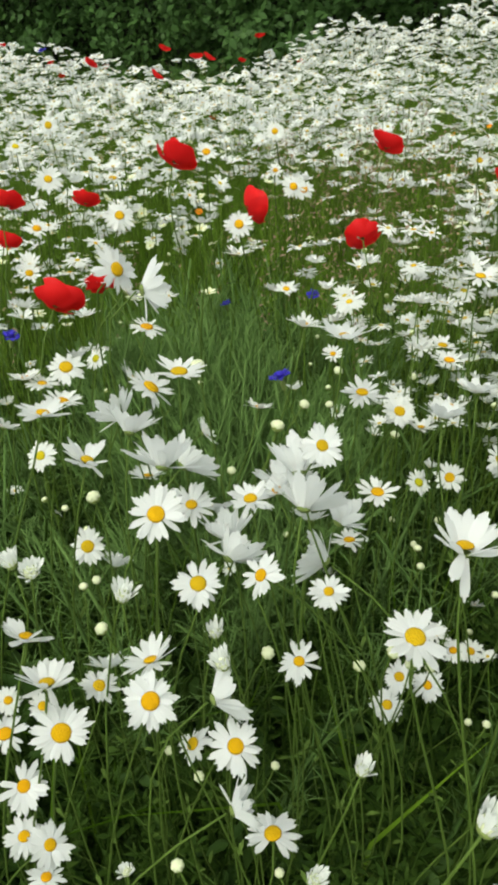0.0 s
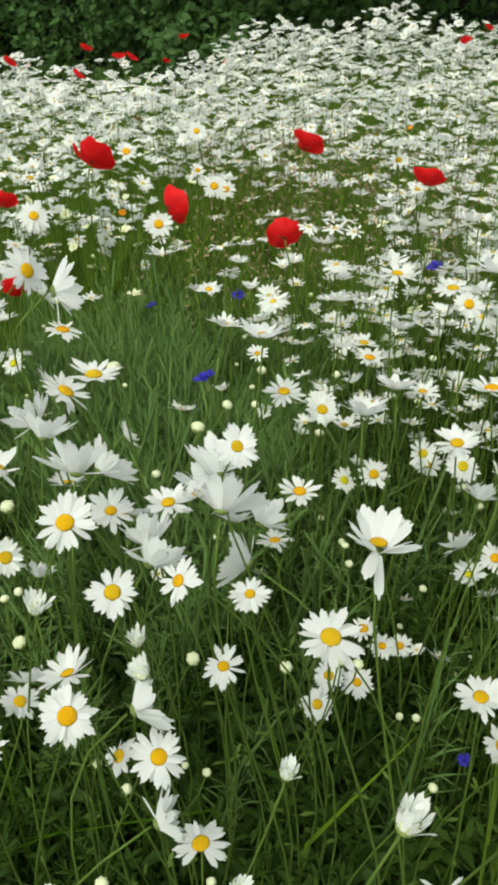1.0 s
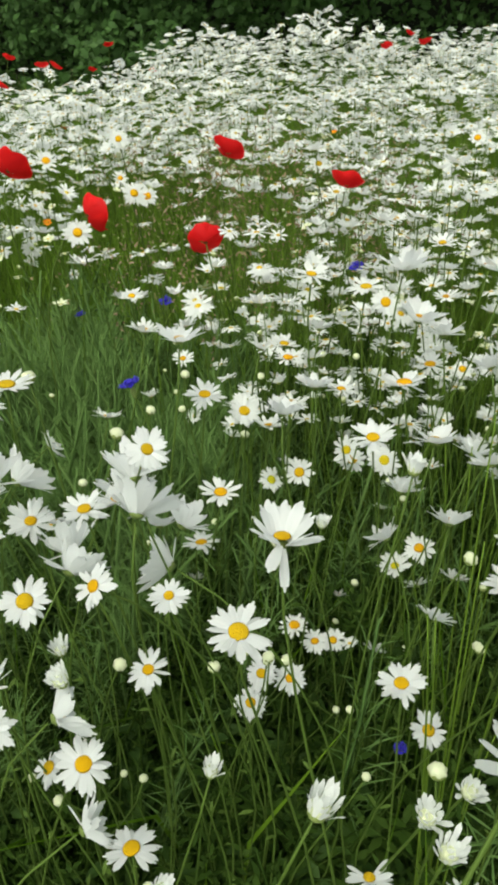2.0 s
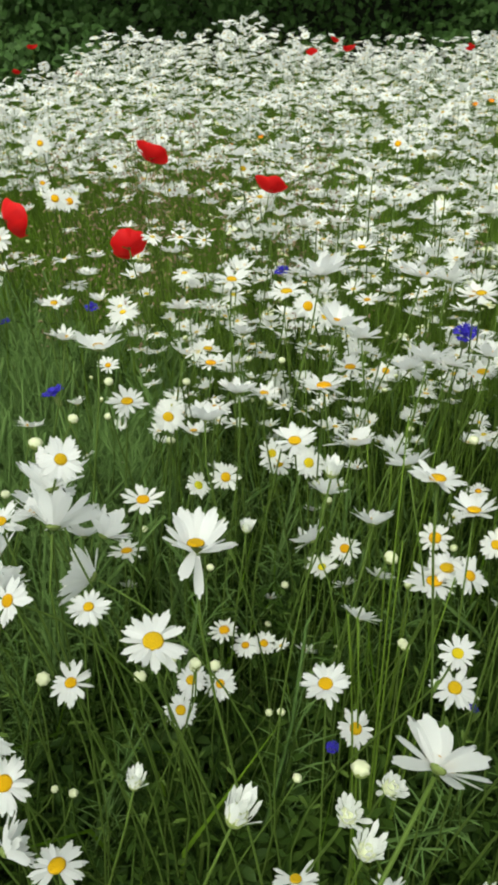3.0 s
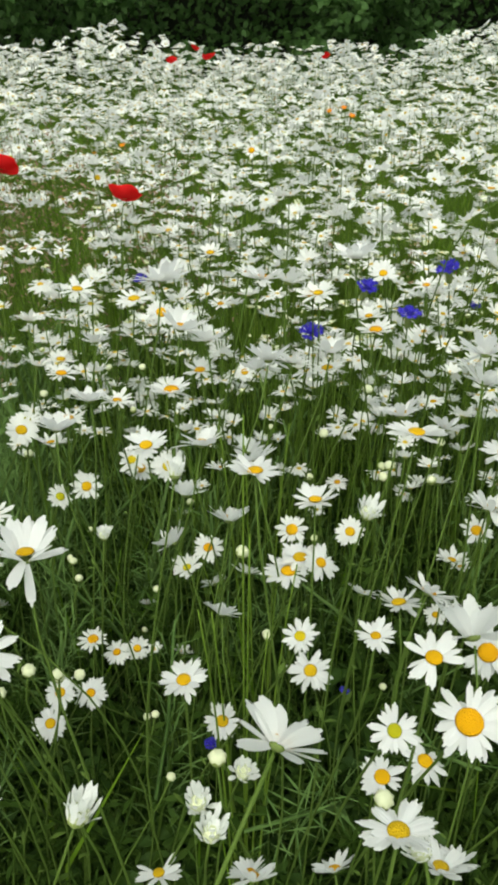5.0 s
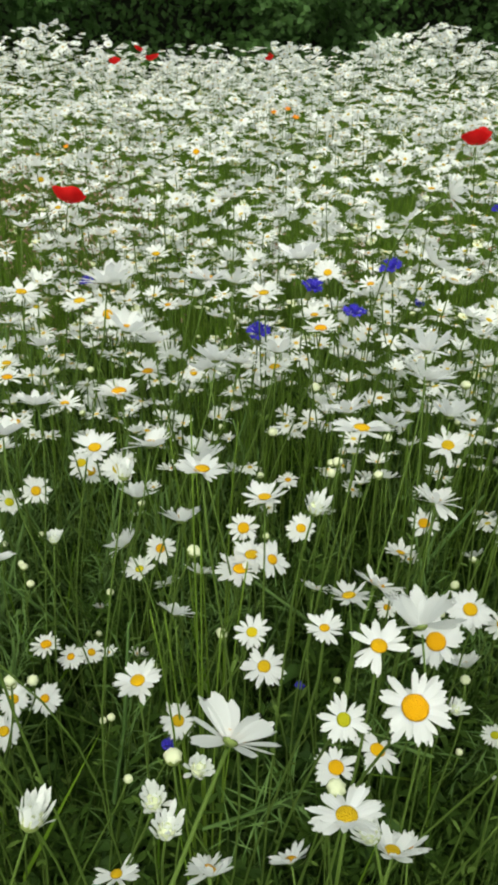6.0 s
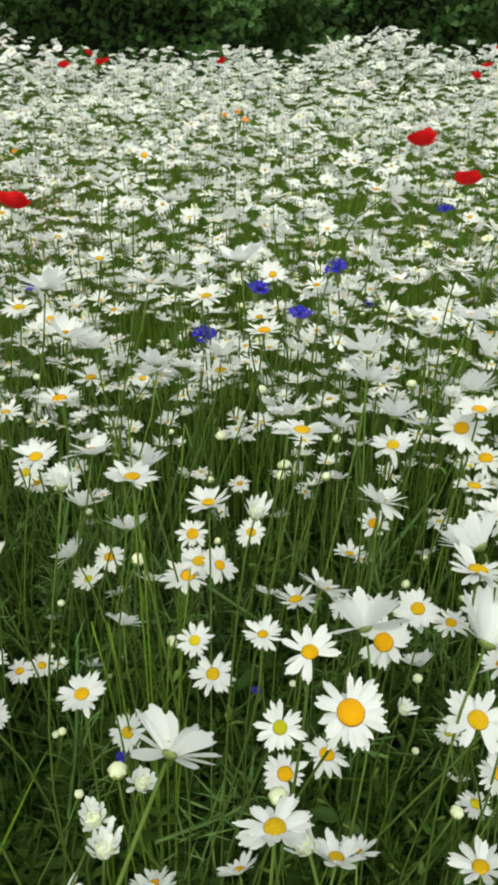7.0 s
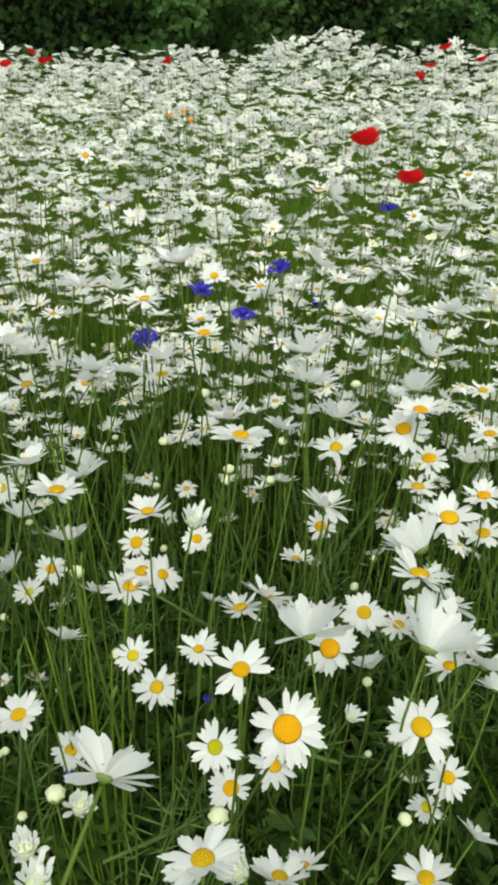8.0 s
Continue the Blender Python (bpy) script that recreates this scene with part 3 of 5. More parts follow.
def grass():
    lots = []
    # most near blades take the darkened leaf colour in place of shade
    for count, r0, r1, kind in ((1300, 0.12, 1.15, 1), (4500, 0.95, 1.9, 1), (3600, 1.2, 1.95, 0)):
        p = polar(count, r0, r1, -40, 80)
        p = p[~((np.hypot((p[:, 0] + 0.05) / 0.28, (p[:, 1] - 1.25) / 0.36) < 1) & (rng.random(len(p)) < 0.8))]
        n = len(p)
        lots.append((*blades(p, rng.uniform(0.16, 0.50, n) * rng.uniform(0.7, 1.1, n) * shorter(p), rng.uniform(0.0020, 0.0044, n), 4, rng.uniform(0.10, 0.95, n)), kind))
    # farther blades take the paler copy, which lightens the gaps between heads
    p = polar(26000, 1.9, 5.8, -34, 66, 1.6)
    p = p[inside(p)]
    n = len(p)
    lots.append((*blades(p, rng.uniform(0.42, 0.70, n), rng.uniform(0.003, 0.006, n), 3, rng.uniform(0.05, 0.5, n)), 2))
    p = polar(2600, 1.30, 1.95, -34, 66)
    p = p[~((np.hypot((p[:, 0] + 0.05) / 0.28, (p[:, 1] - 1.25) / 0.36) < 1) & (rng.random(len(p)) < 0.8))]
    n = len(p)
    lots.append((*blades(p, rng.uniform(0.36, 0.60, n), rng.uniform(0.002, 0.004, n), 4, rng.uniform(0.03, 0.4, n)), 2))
    p = around(18000)
    p = p[inside(p)]
    n = len(p)
    lots.append((*blades(p, rng.uniform(0.2, 0.55, n), rng.uniform(0.004, 0.008, n), 2, rng.uniform(0.05, 0.6, n)), 0))
    # rough grass between the flowers and the hedge
    a = rng.uniform(-9, 9, 15000)
    d = rng.uniform(3.0, 6.6, 15000)
    p = ALONG[None] * a[:, None] + AWAY[None] * d[:, None]
    p = p[~inside(p)]
    n = len(p)
    lots.append((*blades(p, rng.uniform(0.2, 0.62, n), rng.uniform(0.004, 0.008, n), 3, rng.uniform(0.05, 0.5, n)), 0))
    gather("grass", lots, [M_GRASS, M_LEAF_SHADED, M_TALL_LIT], "long green meadow grass between the flower stems", "grass")


grass()


def sprig(seed, leaflets, length, width, rise):
    """A leafy shoot: a thin stalk with narrow leaflets up its sides, one metre tall."""
    r = random.Random(seed)
    v, f = [], []

    def add(nv, nf):
        o = len(v)
        v.extend(nv)
        f.extend(tuple(i + o for i in q) for q in nf)

    bend = r.uniform(0.1, 0.35)
    line = [Vector((bend * (i / 4) ** 2, 0.05 * math.sin(i), i / 4)) for i in range(5)]
    add(*tube(line, [0.010, 0.009, 0.008, 0.006, 0.004], 3))
    for k in range(leaflets):
        t = 0.12 + 0.86 * k / leaflets
        p = Vector((bend * t * t, 0, t))
        L = length * (1.1 - 0.6 * t) * r.uniform(0.7, 1.2)
        m = Matrix.Translation(p) @ Matrix.Rotation(k * 2.4 + r.uniform(-0.4, 0.4), 4, "Z") @ Matrix.Rotation(-rise + r.uniform(-0.35, 0.35), 4, "Y")
        pts = [(0, 0, 0), (0.5, -width / 2, 0.05), (0.5, width / 2, 0.05), (1, 0, -0.08)]
        add([tuple(m @ (Vector(q) * L)) for q in pts], [(0, 1, 2), (1, 3, 2)])
    return np.array(v), tri(f)


def weed(seed):
    """A low weed, one metre tall: a bent stalk with pairs of broad pointed leaves."""
    r = random.Random(seed)
    bend = r.uniform(0.1, 0.4)
    v, f = tube([Vector((bend * (i / 4) ** 2, 0, i / 4)) for i in range(5)], [0.014, 0.013, 0.011, 0.008, 0.005], 3)
    v, f = list(v), [tuple(q) for q in tri(f)]
    for k in range(16):
        t = 0.10 + 0.9 * (k // 2) / 8
        m = Matrix.Translation((bend * t * t, 0, t)) @ Matrix.Rotation((k // 2) * 1.3 + (k % 2) * math.pi + r.uniform(-0.3, 0.3), 4, "Z") @ Matrix.Rotation(r.uniform(-0.7, 0.15), 4, "Y")
        size = r.uniform(0.13, 0.24) * (1.15 - 0.5 * t)
        o = len(v)
        v += [tuple(m @ (Vector(q) * size)) for q in LEAF_V * np.array([1, 0.85, 1.6])]
        f += [tuple(int(i) + o for i in q) for q in LEAF_F]
    return np.array(v), np.array(f)


def foliage():
    kinds = [sprig(1, 34, 0.12, 0.20, 0.7), sprig(2, 28, 0.11, 0.32, 0.4), sprig(3, 36, 0.13, 0.13, 0.9)]
    lots = []
    for k, (v, f) in enumerate(kinds):
        p = np.concatenate([polar(1700, 0.12, 1.6, -40, 78), polar(350, 1.6, 4.5, -34, 66), around(120)])
        p = p[inside(p)]
        clump = np.array([noise.noise((x * 5.0, y * 5.0, 2.0 + k)) for x, y in p])
        keep = rng.random(len(p)) < 0.85 + 1.1 * clump
        p, clump = p[keep], clump[keep]
        n = len(p)
        nor = np.stack([rng.normal(0, 0.18, n), rng.normal(0, 0.18, n), np.ones(n)], 1)
        q = stamp(v, f, np.c_[p, np.zeros(n)], frames_for(nor, rng.uniform(0, 6.28, n), np.clip((rng.uniform(0.20, 0.42, n) + 0.22 * clump) * shorter(p), 0.12, 0.52)))
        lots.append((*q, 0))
    # weeds with broader leaves close to the soil
    for k in range(3):
        v, f = weed(20 + k)
        p = polar(720, 0.12, 1.4, -40, 78)
        clump = np.array([noise.noise((x * 6.0, y * 6.0, 12.0 + k)) for x, y in p])
        p = p[rng.random(len(p)) < 0.7 + 1.2 * clump]
        n = len(p)
        nor = np.stack([rng.normal(0, 0.25, n), rng.normal(0, 0.25, n), np.ones(n)], 1)
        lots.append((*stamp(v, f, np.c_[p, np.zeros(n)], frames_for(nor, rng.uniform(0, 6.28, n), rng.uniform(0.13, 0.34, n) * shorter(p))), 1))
    gather("leafy_undergrowth", lots, [M_LEAF_SHADED, M_WEED], "green leafy undergrowth below the daisies, leaves darkened for shade", "undergrowth")


foliage()


def feathery():
    """Soft thread-leaved plants in the gap between the daisies."""
    v, f = sprig(9, 100, 0.18, 0.035, 0.8)
    n = 700
    p = np.stack([rng.normal(-0.05, 0.15, n), rng.normal(1.25, 0.20, n)], 1)
    nor = np.stack([rng.normal(0, 0.2, n), rng.normal(0, 0.2, n), np.ones(n)], 1)
    q = stamp(v, f, np.c_[p, np.zeros(n)], frames_for(nor, rng.uniform(0, 6.28, n), rng.uniform(0.38, 0.56, n)))
    gather("feathery_foliage", [(*q, 0)], [M_FEATHER], "soft feathery light green foliage in a gap between daisies", "foliage")
    # finer growth of the same kind between the stems
    v, f = sprig(11, 70, 0.15, 0.045, 0.6)
    p = polar(680, 0.84, 1.5, -34, 68)
    clump = np.array([noise.noise((x * 7.0, y * 7.0, 31.0)) for x, y in p])
    p = p[rng.random(len(p)) < 0.45 + 1.5 * clump]
    n = len(p)
    nor = np.stack([rng.normal(0, 0.25, n), rng.normal(0, 0.25, n), np.ones(n)], 1)
    q = stamp(v, f, np.c_[p, np.zeros(n)], frames_for(nor, rng.uniform(0, 6.28, n), rng.uniform(0.34, 0.54, n)))
    gather("fine_foliage", [(*q, 0)], [M_FEATHER], "fine thread-leaved green growth between the daisy stems", "foliage")


feathery()


def seed_grass():
    """Thin dry grass stalks with brownish flower heads."""
    lots = []
    p = np.concatenate([polar(300, 1.25, 2.4, 2, 24), polar(420, 1.3, 4.6, -32, 62, 1.5), np.stack([rng.normal(0.30, 0.14, 120), rng.normal(1.75, 0.2, 120)], 1)])
    n = len(p)
    h = rng.uniform(0.52, 0.78, n)
    lots.append((*blades(p, h, np.full(n, 0.0016), 4, rng.uniform(0, 0.2, n)), 0))
    for k in range(7):
        nor = rng.normal(0, 1, (n, 3)) + (0, 0, 0.8)
        off = np.c_[rng.normal(0, 0.010, (n, 2)), -0.012 * k + rng.normal(0, 0.004, n)]
        lots.append((*stamp(LEAF_V * (1, 0.7, 1), LEAF_F[:4], np.c_[p, h] + off, frames_for(nor, rng.uniform(0, 6.28, n), rng.uniform(0.008, 0.015, n))), 1))
    # wiry bent stalks near the ground
    p = polar(130, 0.25, 1.15, -34, 66)
    lots.append((*blades(p, rng.uniform(0.22, 0.50, 130), rng.uniform(0.0012, 0.0022, 130), 7, rng.uniform(0.7, 1.5, 130)), 0))
    gather("flowering_grass", lots, [M_STEM, M_SEED], "thin grass stalks with brownish seed heads", "grass")


seed_grass()


def grass_tuft(x, y, count, height, spread, seed):
    """A tuft of tall upright green blades."""
    r = random.Random(seed)
    root = tagged(new("grass_tuft"), "tuft of tall upright green grass stalks", "grass tuft")
    root.location = (x, y, 0)
    for k in range(count):
        h = height * r.uniform(0.6, 1.05)
        dx, dy = r.uniform(-spread, spread), r.uniform(-spread, spread)
        line = bezier(Vector((dx * 0.25, dy * 0.25, 0)), Vector((dx * 0.3, dy * 0.3, h * 0.4)), Vector((dx * 0.6, dy * 0.6, h * 0.8)), Vector((dx, dy, h)), 7)
        v, f = tube(line, [0.0017 * (1 - 0.6 * i / 7) for i in range(8)], 4)
        piece("blade", mesh_of("blade", v, f, [M_TUFT]), root)


# ---------------------------------------------------------------- the daisies past counting
def plain_form(seed, petals, lift):
    """A head for the far meadow: flat florets round a low disc."""
    r = random.Random(seed)
    v, f = [], []
    for k in range(petals):
        a = 2 * math.pi * (k + r.uniform(-0.25, 0.25)) / petals
        up = math.tan(lift + r.uniform(-0.2, 0.2))
        L = r.uniform(0.36, 0.54)
        o = len(v)
        for rad, off in ((0.06, 0), (L * 0.72, -0.115), (L * 0.72, 0.115), (L, -0.06), (L, 0.06)):
            v.append((rad * math.cos(a) - off * math.sin(a), rad * math.sin(a) + off * math.cos(a), up * rad - 0.25 * rad * rad))
        f += [(o, o + 1, o + 2), (o + 1, o + 3, o + 4), (o + 1, o + 4, o + 2)]
    disc = [(0, 0, 0.045)] + [(0.1 * math.cos(t * 1.2566), 0.1 * math.sin(t * 1.2566), 0.012) for t in range(5)]
    fan = [(0, 1 + t, 1 + (t + 1) % 5) for t in range(5)]
    return (np.array(v), np.array(f)), (np.array(disc), np.array(fan))


def side_form(seed, lift):
    """The plainest head: eight broad florets and a disc."""
    r = random.Random(seed)
    v, f = [], []
    for k in range(8):
        a = 2 * math.pi * (k + r.uniform(-0.2, 0.2)) / 8
        L, up = r.uniform(0.42, 0.54), math.tan(lift + r.uniform(-0.15, 0.15))
        for rad, off in ((0.05, 0), (L * 0.8, -0.16), (L, 0.0), (L * 0.8, 0.16)):
            v.append((rad * math.cos(a) - off * math.sin(a), rad * math.sin(a) + off * math.cos(a), up * rad))
        f += [(4 * k, 4 * k + 1, 4 * k + 2), (4 * k, 4 * k + 2, 4 * k + 3)]
    disc = [(0, 0, 0.06)] + [(0.13 * math.cos(t * 1.5708), 0.13 * math.sin(t * 1.5708), 0.03) for t in range(4)]
    return (np.array(v), np.array(f)), (np.array(disc), np.array([(0, 1 + t, 1 + (t + 1) % 4) for t in range(4)]))


def head_form(seed, petals, nu, nv, lift, eye=0.14, wide=0.38):
    v, f = ring_mesh("", petals, None, nu, nv, wide, lift, seed)
    dv, df = dome(eye, eye * 0.4, 1 if nv == 2 else 2, 6, 0.0)
    cv, cf = dome(0.11, -0.08, 1, 5, 0.0)
    return (np.array(v), tri(f)), (np.array(dv), tri(df)), (np.array(cv), tri(cf))


def daisy_heads(name, p, z, size, tilt, forms, label, petal_mat=None, away=0.15):
    """Heads with stems for a whole stretch of meadow; tilt: how far they lean off upright; away: how far they turn to the hedge's light."""
    n = len(p)
    az = rng.uniform(0, 6.28, n)
    t = np.abs(rng.normal(0, tilt, n))
    out = p / np.linalg.norm(p, axis=1)[:, None] * rng.normal(away, 0.15, n)[:, None]
    nor = np.stack([np.sin(t) * np.cos(az) + out[:, 0], np.sin(t) * np.sin(az) + out[:, 1], np.cos(t)], 1)
    nor /= np.linalg.norm(nor, axis=1)[:, None]
    pos = np.c_[p, z]
    lots = []
    which = rng.integers(0, len(forms), n)
    for k, form in enumerate(forms):
        s = which == k
        turn = frames_for(nor[s], rng.uniform(0, 6.28, s.sum()), size[s])
        for (v, f), m in zip(form, (0, 1, 2)):
            lots.append((*stamp(v, f, pos[s], turn), m))
    # stems: three-sided, bent once on the way down
    foot = pos - nor * 0.06
    foot[:, 2] = 0
    foot[:, :2] += rng.normal(0, 0.06, (n, 2))
    mid = pos * 0.55 + foot * 0.45 - nor * np.array([0.03, 0.03, 0])
    ring = np.stack([np.cos([0, 2.1, 4.2]), np.sin([0, 2.1, 4.2]), np.zeros(3)], 1) * 0.0012
    v = np.stack([foot[:, None] + ring[None], mid[:, None] + ring[None], (pos - nor * 0.003)[:, None] + ring[None] * 0.8], 1).reshape(-1, 3)
    q = []
    for lvl in (0, 3):
        for a in range(3):
            b = (a + 1) % 3
            q += [(lvl + a, lvl + b, lvl + 3 + b), (lvl + a, lvl + 3 + b, lvl + 3 + a)]
    f = (np.array(q)[None] + (np.arange(n) * 9)[:, None, None]).reshape(-1, 3)
    lots.append((v, f, 3))
    gather(name, lots, [petal_mat or M_PETALS, M_DISCS, M_CALYX, M_STEMS_LIT], label, "daisies")


def thin_out(p, keep_share):
    """Fewer daisies in the green gap and along its grassy strip."""
    r, a = np.hypot(p[:, 0], p[:, 1]), np.degrees(np.arctan2(p[:, 0], p[:, 1]))
    k = np.full(len(p), keep_share)
    k[(r > 1.0) & (r < 1.75) & (a > -9) & (a < 7)] = 0.06
    k[(r > 1.3) & (r < 2.1) & (a > -2) & (a < 16)] *= 0.35
    patch = np.array([noise.noise((x * 1.6, y * 1.1, 4.0)) for x, y in p])
    k *= np.where(r > 2.6, np.clip(1.0 + 0.5 * patch, 0.6, 1.2), np.clip(1.0 + 0.9 * patch, 0.25, 1.3))
    return p[rng.random(len(p)) < k]


RISE_AT = (-18, -12, -9, 0, 2, 4.3, 6.4, 8.8, 12, 14, 16.5, 20, 28, 30, 32.3, 35.5, 37.5, 40, 41.8, 44, 46.6, 49)
RISE_BY = (0.11, 0.03, 0, 0, 0.03, 0.12, 0.12, 0.07, 0.14, 0.165, 0.09, 0.03, 0.05, 0.07, 0.02, 0.12, 0.135, 0.18, 0.09, 0.07, 0.12, 0.06)


def rise(p):
    """Taller growth along the far edge, in clumps."""
    r, a = bearing(p)
    return np.interp(a, RISE_AT, RISE_BY) * np.clip((r - 3.6) / 1.0, 0, 1)


NEAR_FORMS = [head_form(60 + k, 18 + k % 4, 4, 3, (-0.25, -0.1, 0.05, 0.2, 0.35, 0.55, 0.75, 0.45)[k], 0.105, 0.30) for k in range(8)]
PLAIN_FORMS = [plain_form(90 + k, 11 + k % 3, (-0.25, -0.16, -0.06, 0.04, 0.2, 0.4)[k]) for k in range(6)]
SIDE_FORMS = [side_form(120 + k, (-0.2, 0.0, 0.3)[k]) for k in range(3)]
FAR_FORMS = [head_form(80 + k, 12 + k % 3, 3, 2, (-0.4, -0.28, -0.15, 0.0, 0.3, 0.7)[k], 0.10, 0.46) for k in range(6)]


def daisy_field():
    p = thin_out(polar(1320, 1.1, 1.8, -30, 64), 0.65)
    n = len(p)
    daisy_heads("daisies_middle", p, rng.normal(0.62, 0.06, n), rng.uniform(0.040, 0.058, n), 0.30, NEAR_FORMS, "white ox-eye daisies with yellow discs standing close together", away=0.22)
    p = polar(230, 0.92, 1.25, 12, 64)
    daisy_heads("daisies_between", p, rng.normal(0.58, 0.06, 230), rng.uniform(0.032, 0.048, 230), 0.32, NEAR_FORMS, "white ox-eye daisies crowded together on thin stems", away=0.25)
    p = thin_out(np.concatenate([polar(430, 0.95, 2.2, 8, 64), polar(60, 1.1, 2.2, -30, 8)]), 0.9)
    n = len(p)
    daisy_heads("daisies_under", p, rng.uniform(0.42, 0.57, n), rng.uniform(0.026, 0.042, n), 0.5, NEAR_FORMS, "half-hidden young daisies below the open heads")
    p = polar(12, 0.7, 1.15, -30, 64)
    daisy_heads("daisies_low", p, rng.uniform(0.36, 0.52, 12), rng.uniform(0.022, 0.034, 12), 0.4, NEAR_FORMS, "small daisies low among the stems")
    p = polar(16500, 1.75, 6.2, -36, 68)
    p = thin_out(p[inside(p)], 0.95)
    z = 0.63 + 0.06 * np.clip(rng.normal(0, 1, len(p)), -2.2, 1.7) + rise(p)
    size = rng.uniform(0.044, 0.062, len(p))
    near = np.hypot(p[:, 0], p[:, 1]) < 2.6
    daisy_heads("daisies_beyond", p[near], z[near], size[near], 0.34, FAR_FORMS, "white ox-eye daisies thick across the middle of the meadow", away=0.15)
    daisy_heads("daisies_far", p[~near], z[~near], size[~near], 0.34, PLAIN_FORMS, "dense white sheet of ox-eye daisies across the meadow")
    p = thin_out(polar(1700, 1.3, 4.2, -34, 66, 1.3), 0.95)
    n = len(p)
    daisy_heads("daisies_young", p, rng.uniform(0.48, 0.66, n), rng.uniform(0.022, 0.034, n), 0.4, PLAIN_FORMS[4:], "small cream-green daisies just opening among the stems", M_CREAM)
    p = around(3400)
    r, a = np.hypot(p[:, 0], p[:, 1]), np.degrees(np.arctan2(p[:, 0], p[:, 1]))
    p = p[inside(p) & (r > 0.75) & ((a < -35) | (a > 67) | (p @ AWAY < 0.3) & (r > 1.2))]
    p = np.concatenate([p, polar(4600, 0.85, 5.6, -84, -35), polar(4600, 0.85, 5.6, 66, 118), polar(1800, 0.9, 3.4, 118, 276)])
    p = p[inside(p)]
    n = len(p)
    daisy_heads("daisies_aside", p, rng.normal(0.64, 0.05, n), rng.uniform(0.038, 0.054, n), 0.36, SIDE_FORMS, "white ox-eye daisies in the rest of the meadow")


daisy_field()


def bud_field():
    """Buds past counting: pale knobs on thin stalks between the open heads."""
    tv, tf = dome(0.46, 0.28, 2, 7, 0.0)
    cv, cf = dome(0.5, -0.55, 2, 7, 0.0)
    p = np.concatenate([polar(80, 0.75, 1.6, 8, 64), polar(12, 0.7, 1.6, -30, 8), polar(320, 1.6, 3.6, -34, 66)])
    n = len(p)
    z = rng.uniform(0.42, 0.64, n)
    nor = np.stack([rng.normal(0, 0.35, n), rng.normal(0, 0.35, n), np.ones(n)], 1)
    turn = frames_for(nor, rng.uniform(0, 6.28, n), rng.uniform(0.007, 0.012, n))
    lots = [(*stamp(np.array(tv), tri(tf), np.c_[p, z], turn), 0), (*stamp(np.array(cv), tri(cf), np.c_[p, z], turn), 1)]
    lots.append((*blades(p, z, np.full(n, 0.0026), 3, np.zeros(n)), 2))
    gather("daisy_buds_many", lots, [M_CREAM, M_CALYX, M_STEM], "pale green daisy buds scattered between the open flowers", "flower buds")


bud_field()

# the daisies that stand nearest: place of the head, its width, the way it faces, how far it cups
daisy(-0.13, 0.358, 0.489, 0.0323, (0.18, 0.02, 0.98), -0.08)
daisy(-0.145, 0.373, 0.518, 0.0343, (0.24, -0.17, 0.96), -0.01)
daisy(-0.115, 0.35, 0.544, 0.0355, (0.44, -0.36, 0.82), -0.01)
daisy(-0.129, 0.366, 0.589, 0.039, (0.29, -0.46, 0.84), 0.11)
daisy(0.044, 0.374, 0.511, 0.048, (-0.06, 0.06, 1), -0.02, shed=0.12)
daisy(0.018, 0.357, 0.568, 0.054, (0.92, 0.38, 0.01), 0.77)
daisy(0.02, 0.392, 0.591, 0.0442, (0.16, -0.33, 0.93), 0.02)
daisy(0.008, 0.399, 0.634, 0.0611, (0.91, 0.41, 0.07), 0.72)
daisy(-0.024, 0.466, 0.498, 0.0384, (-0.51, -0.31, 0.8), -0.08)
daisy(-0.035, 0.387, 0.648, 0.0424, (0.16, -0.55, 0.82), -0.01)
daisy(-0.038, 0.421, 0.65, 0.048, (-0.19, 0.39, 0.9), 0.35)
daisy(-0.11, 0.51, 0.525, 0.0399, (0.2, -0.33, 0.92), 0.11)
daisy(-0.108, 0.539, 0.517, 0.0453, (0.14, 0.72, 0.68), 0.54)
daisy(-0.098, 0.376, 0.679, 0.0479, (0.08, 0.38, 0.92), 0.6)
daisy(-0.192, 0.566, 0.434, 0.035, (0.34, -0.27, 0.9), 0)
daisy(-0.09, 0.36, 0.652, 0.045, (0.32, -0.25, 0.91), 0.09, shed=0.1)
daisy(-0.22, 0.555, 0.457, 0.0353, (0.28, -0.3, 0.91), 0)
daisy(-0.168, 0.435, 0.558, 0.0385, (0.08, -0.31, 0.95), -0.01)
daisy(-0.132, 0.439, 0.659, 0.0458, (0.2, 0.37, 0.91), 0.5, shed=0.35)
daisy(0.003, 0.413, 0.729, 0.037, (0.14, -0.56, 0.82), 0.01)
daisy(-0.132, 0.63, 0.59, 0.0417, (0.23, -0.59, 0.77), 0.03)
daisy(-0.131, 0.718, 0.49, 0.0478, (0.22, 0.52, 0.83), 0.69)
daisy(0.044, 0.434, 0.716, 0.0357, (-0.53, -0.44, 0.72), 0.08)
daisy(0.096, 0.533, 0.642, 0.0678, (-0.81, 0.5, 0.3), 0.83)
daisy(0.093, 0.46, 0.675, 0.0327, (-0.03, -0.3, 0.95), -0.03)
daisy(0.131, 0.893, 0.312, 0.0386, (0.28, 0.68, 0.67), 0.58)
daisy(0.07, 0.463, 0.599, 0.0369, (0, -0.22, 0.98), 0.02)
daisy(0.13, 0.643, 0.575, 0.0423, (0.01, 0.22, 0.97), 0.23)
daisy(0.111, 0.567, 0.657, 0.0641, (0.6, 0.56, 0.57), 0.78)
daisy(-0.02, 0.422, 0.78, 0.04, (0.1, -0.59, 0.81), 0.05)
